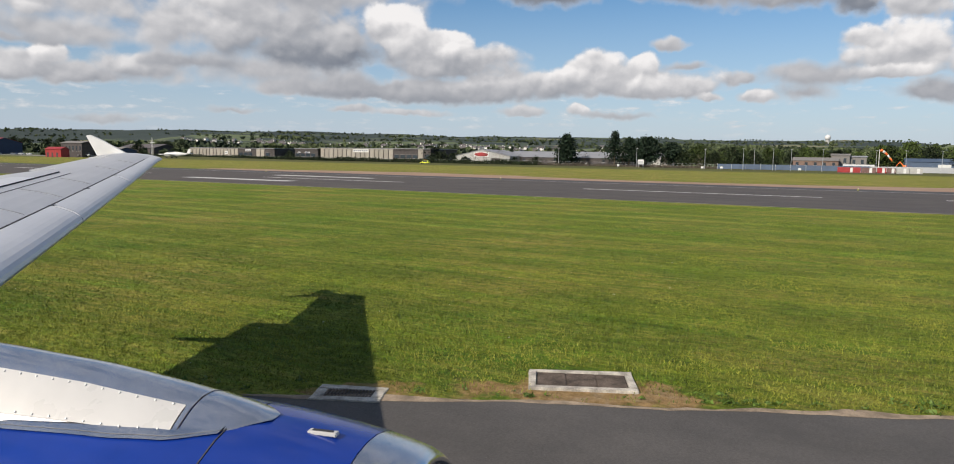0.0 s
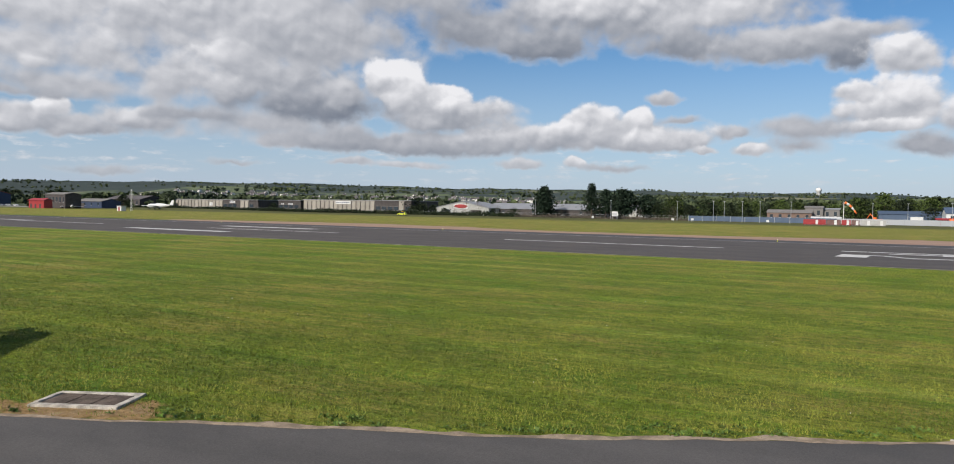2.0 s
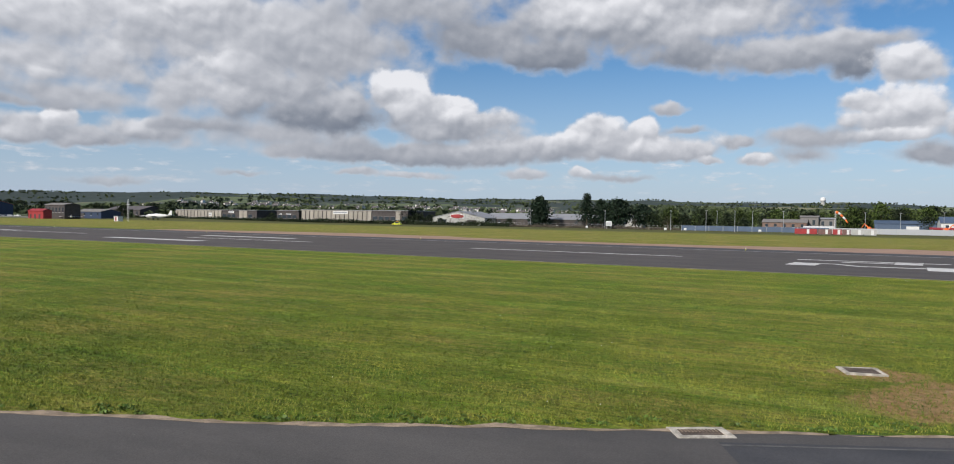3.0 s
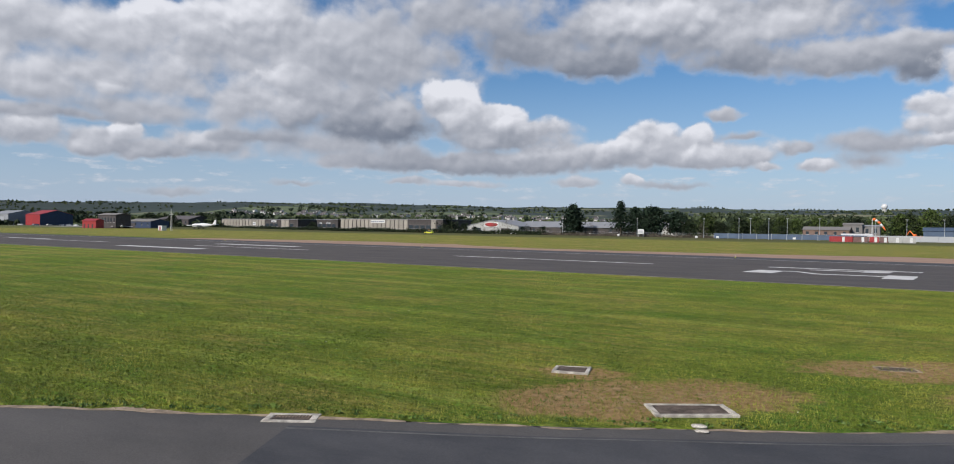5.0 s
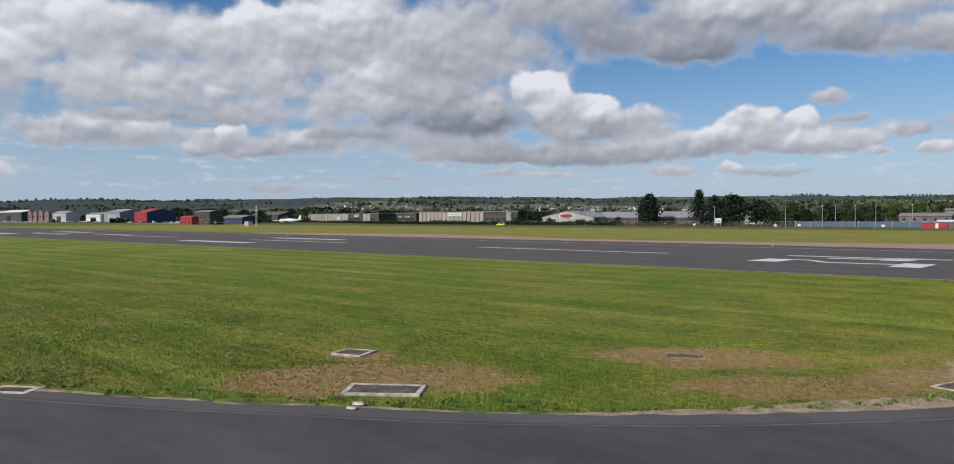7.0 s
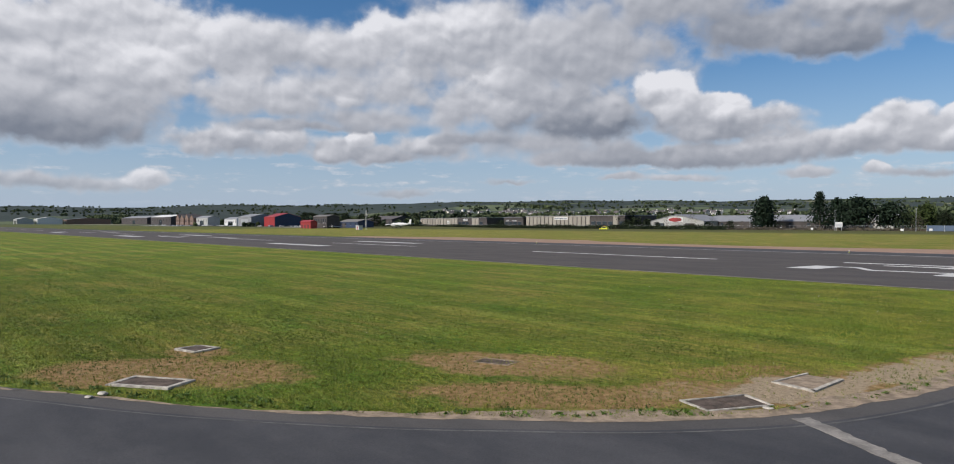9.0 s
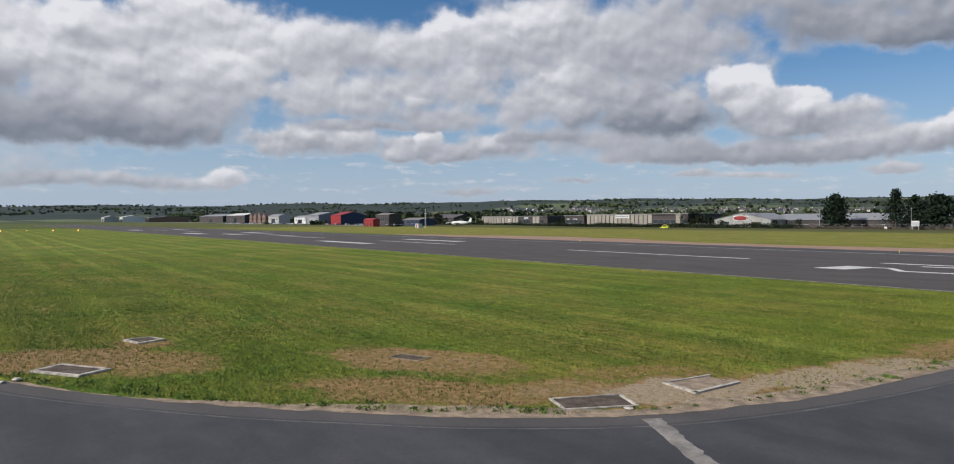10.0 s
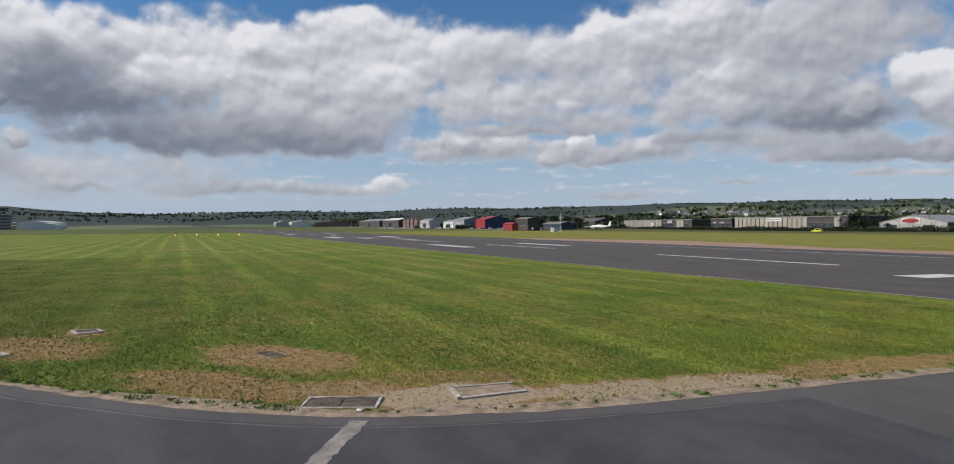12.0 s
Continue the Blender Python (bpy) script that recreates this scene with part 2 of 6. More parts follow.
    shade = n.math("ADD", parts.outputs[0], n.math("ADD", relief, n.math("ADD", n.math("MULTIPLY", grain, 0.10), n.math("MULTIPLY", wide, 0.16))), clamp=True)
    shade = n.math("MAXIMUM", shade, n.math("MULTIPLY", n.math("SUBTRACT", 1.0, cover), n.math("MULTIPLY_ADD", dots, 1.2, 0.10)), clamp=True)
    cover = n.math("MAXIMUM", cover, streaks)
    cloud = n.mix(shade, (0.245, 0.285, 0.355), (1.12, 1.13, 1.15))
    low = n.ramp01(el, 0.5, 5.0)
    cloud = n.mix(n.math("MULTIPLY_ADD", low, -0.45, 0.45), cloud, (0.58, 0.68, 0.76))
    bg_sky, bg_cloud, out = n.add("ShaderNodeBackground"), n.add("ShaderNodeBackground"), n.add("ShaderNodeOutputWorld")
    # thin haze low over the horizon
    vivid = n.add("ShaderNodeHueSaturation")
    vivid.inputs["Saturation"].default_value = 1.22
    n.link(sky.outputs[0], vivid.inputs["Color"])
    haze = n.math("POWER", n.ramp01(el, 13.0, 0.5, False), 1.15)
    n.link(n.mix(n.math("MULTIPLY", haze, 0.85), vivid.outputs[0], (4.2, 5.25, 6.9)), bg_sky.inputs[0])
    bg_sky.inputs[1].default_value = 0.085
    n.link(cloud, bg_cloud.inputs[0])
    bg_cloud.inputs[1].default_value = 0.66
    mixer = n.add("ShaderNodeMixShader")
    n.link(n.math("MULTIPLY", cover, n.ramp01(el, -0.5, 1.2)), mixer.inputs[0])
    n.link(bg_sky.outputs[0], mixer.inputs[1]), n.link(bg_cloud.outputs[0], mixer.inputs[2])
    n.link(mixer.outputs[0], out.inputs[0])


build_sky()


# ---------------------------------------------------------------- materials
def material(name, colour, rough=0.7, metal=0.0, vary=0.25, scale=6.0, grain=0.0, grain_scale=80.0, bump=0.0, spec=0.5, per_object=0.0, island=0.0, tint=None):
    """A surface with two scales of variation, optional bump and a spread from object to object or leaf to leaf."""
    m = bpy.data.materials.new(name)
    m.use_nodes = True
    n = Nodes(m.node_tree)
    bsdf = m.node_tree.nodes["Principled BSDF"]
    where = n.add("ShaderNodeTexCoord").outputs["Object"]
    big, fine = n.noise(where, scale, 5.0, 0.6), n.noise(where, grain_scale, 3.0, 0.6)
    dark = tuple(c * (1 - vary) for c in colour)
    bright = tuple(min(1.0, c * (1 + vary)) for c in (tint or colour))
    col = n.mix(n.ramp01(big, 0.3, 0.7), dark, bright)
    factor = n.math("MULTIPLY_ADD", n.math("SUBTRACT", fine, 0.5), 2 * grain, 1.0)
    if per_object:
        factor = n.math("MULTIPLY", factor, n.math("MULTIPLY_ADD", n.add("ShaderNodeObjectInfo").outputs["Random"], per_object, 1 - per_object / 2))
    if island:
        factor = n.math("MULTIPLY", factor, n.math("MULTIPLY_ADD", n.add("ShaderNodeNewGeometry").outputs["Random Per Island"], island, 1 - island / 2))
    col = n.vec("SCALE", col)
    col.node.inputs["Scale"].default_value = 1.0
    n.link(factor, col.node.inputs["Scale"])
    n.link(col, bsdf.inputs["Base Color"])
    n.put(n.math("MULTIPLY_ADD", big, 0.2, rough - 0.1, clamp=True), bsdf.inputs["Roughness"])
    bsdf.inputs["Metallic"].default_value = metal
    bsdf.inputs["Specular IOR Level"].default_value = spec
    if bump:
        b = n.add("ShaderNodeBump")
        b.inputs["Strength"].default_value, b.inputs["Distance"].default_value = bump, 0.02
        n.link(fine, b.inputs["Height"]), n.link(b.outputs[0], bsdf.inputs["Normal"])
    return m


GRASS_LIT, GRASS_DEEP, GRASS_DRY = (0.142, 0.188, 0.016), (0.064, 0.102, 0.009), (0.30, 0.205, 0.066)


def soil_mask(n, where):
    """Worn and bare places in the turf: round the drain covers and along the verge of the bend."""
    wobble = n.vec("SCALE", n.vec("SUBTRACT", n.noise(where, 0.55, 5.0, 0.65, out="Color"), (0.5, 0.5, 0.5)))
    wobble.node.inputs["Scale"].default_value = 3.2
    p = n.vec("MULTIPLY", n.vec("ADD", where, wobble), (1, 1, 0))
    total = None

    def worn(x, y, r_along, r_across, turn, amp):
        nonlocal total
        c, s = math.cos(radians(turn)), math.sin(radians(turn))
        off = n.vec("SUBTRACT", p, (x, y, 0))
        a = n.math("DIVIDE", n.vec("DOT_PRODUCT", off, (c, s, 0)), r_along)
        b = n.math("DIVIDE", n.vec("DOT_PRODUCT", off, (-s, c, 0)), r_across)
        r = n.math("SQRT", n.math("ADD", n.math("MULTIPLY", a, a), n.math("MULTIPLY", b, b)))
        v = n.ramp01(r, 1.15, 0.45, a=0.0, b=amp)
        total = v if total is None else n.math("MAXIMUM", total, v)

    worn(-4.2, 12.0, 3.0, 0.9, 24, 0.85)
    worn(-8.0, 10.2, 1.6, 0.6, 26, 0.6)
    worn(19.0, 26.4, 5.6, 2.7, 44, 0.82)
    worn(16.4, 28.2, 1.9, 1.1, 20, 0.7)
    worn(24.8, 34.8, 4.8, 2.4, 30, 0.82)
    worn(28.5, 33.0, 5.2, 1.9, 44, 0.78)
    worn(30.6, 36.2, 3.4, 1.5, 56, 0.85)
    worn(32.3, 38.2, 4.0, 1.9, 70, 1.12)
    worn(33.5, 43.5, 6.5, 1.4, 82, 1.05)
    worn(30.0, 39.0, 2.6, 1.0, 60, 0.75)
    worn(22.2, 49.8, 5.0, 1.6, 20, 0.34)
    worn(-1.3, 24.5, 4.0, 1.6, 8, 0.36)
    worn(33.9, 52.0, 8.0, 1.4, 86, 0.8)
    return total


def ground_material():
    m = bpy.data.materials.new("turf_and_fields")
    m.use_nodes = True
    n = Nodes(m.node_tree)
    bsdf = m.node_tree.nodes["Principled BSDF"]
    where = n.add("ShaderNodeTexCoord").outputs["Object"]
    sep = n.add("ShaderNodeSeparateXYZ")
    n.link(where, sep.inputs[0])
    # mown swaths along the runway, of uneven width
    bend = n.noise(where, 0.03, 3.0)
    lane = n.math("MULTIPLY_ADD", bend, 1.6, n.math("MULTIPLY", sep.outputs[1], 1.36))
    swath = n.ramp01(n.math("SINE", lane), 0.0, 0.9)
    track = n.math("MULTIPLY", n.ramp01(n.math("SINE", lane), 0.35, 0.95), n.ramp01(n.noise(n.vec("MULTIPLY", where, (0.05, 0.6, 1.0)), 1.0, 4.0, 0.6), 0.46, 0.64))
    streak = n.noise(n.vec("MULTIPLY", where, (0.10, 1.0, 1.0)), 1.3, 6.0, 0.7)
    lines = n.noise(n.vec("MULTIPLY", where, (0.30, 1.0, 1.0)), 4.2, 8.0, 0.82)
    patch = n.noise(where, 0.11, 5.0, 0.6)
    fine = n.noise(where, 14.0, 6.0, 0.75)
    tuft = n.noise(where, 2.6, 6.0, 0.7)
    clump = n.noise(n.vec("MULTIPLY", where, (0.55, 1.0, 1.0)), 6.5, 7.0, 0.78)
    worn_lane = n.ramp01(n.noise(where, 0.05, 3.0), 0.36, 0.58, a=0.10, b=0.34)
    swath_part = n.math("MULTIPLY", n.math("MULTIPLY_ADD", track, 0.55, n.math("MULTIPLY", swath, 0.5)), worn_lane)
    tone = n.math("ADD", swath_part, n.math("ADD", n.math("MULTIPLY", streak, 0.30), n.math("ADD", n.math("MULTIPLY", lines, 0.55), n.math("MULTIPLY", tuft, 0.45))))
    col = n.mix(n.ramp01(tone, 0.48, 0.98), GRASS_DEEP, GRASS_LIT)
    lush = n.ramp01(n.math("ADD", n.math("MULTIPLY", n.noise(where, 0.21, 4.0, 0.6), 0.7), n.math("MULTIPLY", tuft, 0.3)), 0.46, 0.60)
    col = n.mix(n.math("MULTIPLY", lush, 0.55), col, n.vec("MULTIPLY", col, (0.64, 1.08, 0.9)))
    # thin straw and paler mown lines, and tuft shade painted as small dark hollows
    straw = n.math("MULTIPLY", n.ramp01(n.noise(n.vec("MULTIPLY", where, (0.4, 1.0, 1.0)), 5.0, 7.0, 0.8), 0.55, 0.70), n.ramp01(n.math("ADD", n.math("MULTIPLY", track, 0.12), patch), 0.36, 0.66))
    col = n.mix(n.math("MULTIPLY", straw, 0.62), col, (0.30, 0.285, 0.085))
    col = n.mix(n.math("MULTIPLY", track, n.math("MULTIPLY", worn_lane, 1.25)), col, (0.195, 0.240, 0.058))
    mottle = n.noise(n.vec("MULTIPLY", where, (0.45, 1.0, 1.0)), 2.4, 5.0, 0.72)
    col = n.mix(n.ramp01(mottle, 0.49, 0.33, b=0.70), col, n.vec("MULTIPLY", col, (0.45, 0.52, 0.5)))
    col = n.mix(n.ramp01(mottle, 0.53, 0.68, b=0.80), col, n.vec("MULTIPLY", col, (1.85, 1.68, 1.6)))
    # shade between the tufts, put into the grass colour
    hollow_shade = n.ramp01(clump, 0.45, 0.30)
    col = n.mix(n.math("MULTIPLY", hollow_shade, 0.75), col, n.vec("MULTIPLY", col, (0.34, 0.38, 0.40)))
    dry = n.math("MULTIPLY", n.ramp01(n.math("ADD", n.math("MULTIPLY", patch, 0.55), n.math("MULTIPLY", lines, 0.55)), 0.47, 0.68), n.ramp01(streak, 0.36, 0.58))
    beyond = n.ramp01(sep.outputs[1], 122.0, 150.0, a=0.0, b=0.22)
    col = n.mix(n.math("ADD", n.math("MULTIPLY", dry, 0.62), beyond, clamp=True), col, GRASS_DRY)
    # sharp fine contrast that also deepens the painted tuft shade
    scale = n.vec("SCALE", col)
    n.link(n.math("MULTIPLY_ADD", n.math("ADD", n.math("MULTIPLY", fine, 0.55), n.math("ADD", n.math("MULTIPLY", lines, 0.45), n.math("MULTIPLY", clump, 0.55))), 4.0, -2.05), scale.node.inputs["Scale"])
    # bare soil
    soil_col = n.mix(n.ramp01(n.noise(where, 4.0, 6.0, 0.7), 0.3, 0.7), (0.175, 0.108, 0.040), (0.36, 0.235, 0.108))
    bare = soil_mask(n, where)
    soil_col = n.mix(n.ramp01(n.math("ADD", bare, n.math("MULTIPLY", n.math("SUBTRACT", tuft, 0.5), 0.5)), 0.80, 1.0), soil_col, n.mix(n.ramp01(n.noise(where, 9.0, 6.0, 0.7), 0.3, 0.7), (0.27, 0.20, 0.125), (0.43, 0.345, 0.235)))
    soil = n.ramp01(n.math("ADD", bare, n.math("MULTIPLY", n.math("SUBTRACT", n.noise(where, 2.6, 6.0, 0.75), 0.5), 0.9)), 0.26, 0.74)
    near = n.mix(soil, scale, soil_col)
    # grass far to the west darkened in colour for a cloud's shadow
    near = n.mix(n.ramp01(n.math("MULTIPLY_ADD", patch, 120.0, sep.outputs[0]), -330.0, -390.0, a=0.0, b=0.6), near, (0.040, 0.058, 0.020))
    near = n.mix(n.ramp01(n.math("MULTIPLY_ADD", patch, 60.0, sep.outputs[1]), 285.0, 320.0, a=0.0, b=0.75), near, (0.050, 0.056, 0.026))
    # fields, hedges and woods beyond the airfield; haze is put into their grey-blue colour
    far = n.math("MAXIMUM", n.ramp01(sep.outputs[1], 330.0, 420.0), n.ramp01(sep.outputs[0], -900.0, -1300.0))
    cells = n.add("ShaderNodeTexVoronoi")
    cells.feature = "F1"
    n.link(n.vec("MULTIPLY", where, (0.7, 1.0, 0.0)), cells.inputs["Vector"])
    cells.inputs["Scale"].default_value = 0.0052
    tone_sep = n.add("ShaderNodeSeparateColor")
    n.link(cells.outputs["Color"], tone_sep.inputs[0])
    field = n.mix(n.ramp01(tone_sep.outputs[0], 0.1, 0.9, False), (0.066, 0.086, 0.048), (0.122, 0.148, 0.074))
    field = n.mix(n.ramp01(tone_sep.outputs[1], 0.75, 0.8), field, (0.17, 0.165, 0.10))
    wood = n.ramp01(n.math("ADD", n.math("ADD", n.noise(where, 0.0042, 5.0, 0.65), n.ramp01(sep.outputs[0], -1500.0, -2100.0, a=0.0, b=0.14)), n.ramp01(sep.outputs[2], 15.0, 60.0, a=0.0, b=0.10)), 0.50, 0.57)
    field = n.mix(wood, field, (0.038, 0.051, 0.046))
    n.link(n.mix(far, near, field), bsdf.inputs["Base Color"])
    bsdf.inputs["Roughness"].default_value = 0.9
    bsdf.inputs["Specular IOR Level"].default_value = 0.15
    bump = n.add("ShaderNodeBump")
    bump.inputs["Strength"].default_value, bump.inputs["Distance"].default_value = 0.8, 0.10
    n.link(n.math("ADD", n.math("MULTIPLY", lines, 1.2), n.math("MULTIPLY", tuft, 1.2)), bump.inputs["Height"])
    n.link(bump.outputs[0], bsdf.inputs["Normal"])
    return m


def asphalt(name, dark, bright, crack=0.6):
    m = bpy.data.materials.new(name)
    m.use_nodes = True
    n = Nodes(m.node_tree)
    bsdf = m.node_tree.nodes["Principled BSDF"]
    where = n.add("ShaderNodeTexCoord").outputs["Object"]
    stones = n.noise(where, 26.0, 5.0, 0.8)
    stains = n.noise(n.vec("MULTIPLY", where, (0.35, 1.0, 1.0)), 0.35, 6.0, 0.62)
    worn = n.noise(where, 1.3, 6.0, 0.7)
    col = n.mix(n.ramp01(n.math("ADD", n.math("MULTIPLY", stains, 0.65), n.math("MULTIPLY", worn, 0.35)), 0.34, 0.66), dark, bright)
    pale = n.ramp01(n.noise(where, 2.3, 8.0, 0.75, 1.0), 0.66, 0.72)
    col = n.mix(n.math("MULTIPLY", pale, crack), col, (0.16, 0.15, 0.14))
    scaled = n.vec("SCALE", col)
    n.link(n.math("MULTIPLY_ADD", stones, 1.5, 0.25), scaled.node.inputs["Scale"])
    n.link(scaled, bsdf.inputs["Base Color"])
    n.put(n.math("MULTIPLY_ADD", worn, 0.25, 0.68), bsdf.inputs["Roughness"])
    bsdf.inputs["Specular IOR Level"].default_value = 0.3
    bump = n.add("ShaderNodeBump")
    bump.inputs["Strength"].default_value, bump.inputs["Distance"].default_value = 0.5, 0.01
    n.link(stones, bump.inputs["Height"]), n.link(bump.outputs[0], bsdf.inputs["Normal"])
    return m


M = {
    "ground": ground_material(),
    "taxi": asphalt("taxiway_asphalt", (0.060, 0.056, 0.053), (0.090, 0.083, 0.078)),
    "taxi_new": asphalt("newer_asphalt", (0.034, 0.035, 0.039), (0.066, 0.065, 0.068), 0.45),
    "runway": asphalt("runway_asphalt", (0.054, 0.047, 0.043), (0.086, 0.074, 0.066), 0.3),
    "shoulder": asphalt("brown_shoulder", (0.24, 0.150, 0.105), (0.34, 0.225, 0.160), 0.3),
    "paint": material("white_paint", (0.52, 0.51, 0.485), 0.6, vary=0.15, scale=0.8, grain=0.35, grain_scale=9.0),
    "paint_worn": material("worn_white_paint", (0.30, 0.29, 0.27), 0.7, vary=0.3, scale=1.5, grain=0.5, grain_scale=12.0),
    "side_worn_lit": material("worn_paint_and_lit_grass", (0.20, 0.185, 0.13), 0.8, vary=0.5, scale=0.7, grain=0.6, grain_scale=6.0),
    "taxi_line": material("faded_line", (0.085, 0.082, 0.078), 0.8, vary=0.35, scale=1.5, grain=0.5, grain_scale=12.0),
    "concrete": material("pale_concrete", (0.37, 0.340, 0.290), 0.9, vary=0.42, scale=3.2, grain=0.6, grain_scale=34.0, bump=0.3),
    "joint": material("dusty_joint", (0.20, 0.185, 0.165), 0.9, vary=0.3, scale=2.0, grain=0.4, grain_scale=20.0),
    "verge": material("stony_soil", (0.25, 0.195, 0.140), 0.95, vary=0.35, scale=2.5, grain=0.4, grain_scale=30.0, bump=0.5, spec=0.2),
    "cover": material("cast_iron", (0.088, 0.068, 0.054), 0.9, vary=0.45, scale=3.0, grain=0.6, grain_scale=25.0, bump=0.5, spec=0.2),
    "pit_shade": material("painted_pit_shade", (0.02, 0.018, 0.016), 0.9),
    "blade": material("grass_blades", (0.088, 0.138, 0.010), 0.6, vary=0.28, scale=0.26, island=1.0, tint=(0.182, 0.186, 0.028), spec=0.25),
    "weed": material("weed_leaves", (0.075, 0.125, 0.018), 0.6, vary=0.3, scale=1.5, island=0.6, spec=0.3),
    "daisy": material("daisy_petals", (0.75, 0.75, 0.70), 0.7, vary=0.1),
    "wing": material("aluminium_wing_paint", (0.43, 0.435, 0.45), 0.36, metal=0.3, vary=0.07, scale=1.2, grain=0.06, grain_scale=14.0),
    "slat": material("pale_grey_slat", (0.52, 0.53, 0.55), 0.34, metal=0.2, vary=0.06, scale=1.2, grain=0.05, grain_scale=14.0),
    "fence_white": material("white_fence_paint", (0.54, 0.54, 0.535), 0.4, vary=0.05, scale=2.0),
    "white_gloss": material("gloss_white_paint", (0.44, 0.435, 0.42), 0.28, vary=0.05, scale=2.0),
    "chrome": material("polished_metal", (0.70, 0.70, 0.71), 0.22, metal=1.0, vary=0.06, scale=2.5, grain=0.05),
    "blue_gloss": material("gloss_blue_paint", (0.006, 0.030, 0.21), 0.18, vary=0.10, scale=1.5, spec=0.6),
    "gap": material("dark_seal", (0.03, 0.03, 0.035), 0.8),
    "seam_grey": material("grey_panel_seam", (0.16, 0.165, 0.175), 0.7),
    "rubber": material("black_rubber", (0.02, 0.02, 0.02), 0.85),
    "bark": material("bark", (0.10, 0.075, 0.055), 0.95, vary=0.3, scale=4.0),
    "conifer": material("dark_conifer", (0.014, 0.026, 0.014), 0.8, vary=0.3, scale=0.5, island=0.8, spec=0.2),
    "leaf": material("spring_leaves", (0.042, 0.062, 0.014), 0.75, vary=0.35, scale=0.3, island=0.8, per_object=0.7, spec=0.2),
    "leaf_dark": material("dark_leaves", (0.018, 0.027, 0.011), 0.8, vary=0.35, scale=0.3, island=0.8, per_object=0.6, spec=0.2),
    "twig": material("bare_twigs", (0.085, 0.070, 0.048), 0.9, vary=0.3, scale=0.5, island=0.7),
    # leaf colour lightened and greyed to carry the haze of distance
    "far_wood": material("hazed_woodland", (0.048, 0.066, 0.046), 0.9, vary=0.3, scale=0.012, island=0.45, spec=0.05, tint=(0.082, 0.100, 0.046)),
    "panel": material("grey_cladding", (0.255, 0.232, 0.195), 0.75, vary=0.12, scale=0.4, per_object=0.25),
    "dark_wall": material("dark_brown_cladding", (0.050, 0.042, 0.040), 0.8, vary=0.25, scale=0.5),
    "brown_wall": material("brown_brick", (0.16, 0.105, 0.08), 0.85, vary=0.2, scale=0.7),
    "pale_wall": material("pale_cladding", (0.33, 0.33, 0.31), 0.7, vary=0.1, scale=0.5),
    "grey_roof": material("grey_sheet_roof", (0.22, 0.225, 0.235), 0.6, vary=0.12, scale=0.3),
    "slate": material("slate_roof", (0.085, 0.075, 0.075), 0.8, vary=0.2, scale=0.5, per_object=0.5),
    "harl": material("harled_wall", (0.50, 0.485, 0.45), 0.9, vary=0.1, scale=1.0, per_object=0.7),
    "window": material("window_glass", (0.03, 0.04, 0.05), 0.15, spec=0.8),
    "red": material("red_paint", (0.26, 0.020, 0.020), 0.5, vary=0.15, scale=0.6),
    "blue_wall": material("blue_cladding", (0.022, 0.036, 0.075), 0.55, vary=0.12, scale=0.4),
    "sky_blue": material("light_blue_cladding", (0.055, 0.085, 0.135), 0.6, vary=0.12, scale=0.4),
    "white": material("white_cladding", (0.55, 0.55, 0.535), 0.6, vary=0.06, scale=1.0),
    "steel": material("galvanised_steel", (0.40, 0.41, 0.42), 0.5, metal=0.6, vary=0.1),
    "pole_dark": material("weathered_pole", (0.16, 0.15, 0.14), 0.8, vary=0.2),
    "orange": material("orange_fabric", (0.72, 0.16, 0.035), 0.8, vary=0.1),
    "yellow": material("safety_yellow", (0.50, 0.52, 0.03), 0.45, vary=0.06),
    "tin": material("container_brown", (0.13, 0.07, 0.06), 0.7, vary=0.25, scale=0.8),
    "gravel": material("apron_concrete", (0.19, 0.185, 0.17), 0.9, vary=0.15, scale=0.05),
}


# ---------------------------------------------------------------- mesh helpers
def mesh_from(name, bm, mat):
    me = bpy.data.meshes.new(name)
    bm.to_mesh(me)
    bm.free()
    for m in mat if isinstance(mat, (list, tuple)) else [mat]:
        me.materials.append(m)
    return me


def part(name, bm, mat, parent=None, label="", smooth=False):
    me = mesh_from(name, bm, mat)
    if smooth:
        for p in me.polygons:
            p.use_smooth = True
    ob = new(name, me)
    if parent:
        ob.parent = parent
    if label:
        ob["label"] = label
    return ob


def share(name, mesh, parent, m):
    ob = new(name, mesh)
    ob.parent, ob.matrix_basis = parent, m
    return ob


def thing(name, m, label, category, group="", kind=""):
    ob = new(name)
    ob.empty_display_size = 0.2
    ob.matrix_world = m
    return tagged(ob, label, category, group, kind)


def box(bm, x0, x1, y0, y1, z0, z1, bevel=0.0):
    r = bmesh.ops.create_cube(bm, size=1, matrix=Matrix.Translation(((x0 + x1) / 2, (y0 + y1) / 2, (z0 + z1) / 2)) @ Matrix.Diagonal((x1 - x0, y1 - y0, z1 - z0, 1)))
    if bevel:
        edges = list({e for v in r["verts"] for e in v.link_edges})
        bmesh.ops.bevel(bm, geom=edges, offset=bevel, segments=2, affect="EDGES")
    return bm


def boxes(*args, bevel=0.0):
    bm = bmesh.new()
    for a in args:
        box(bm, *a, bevel=bevel)
    return bm


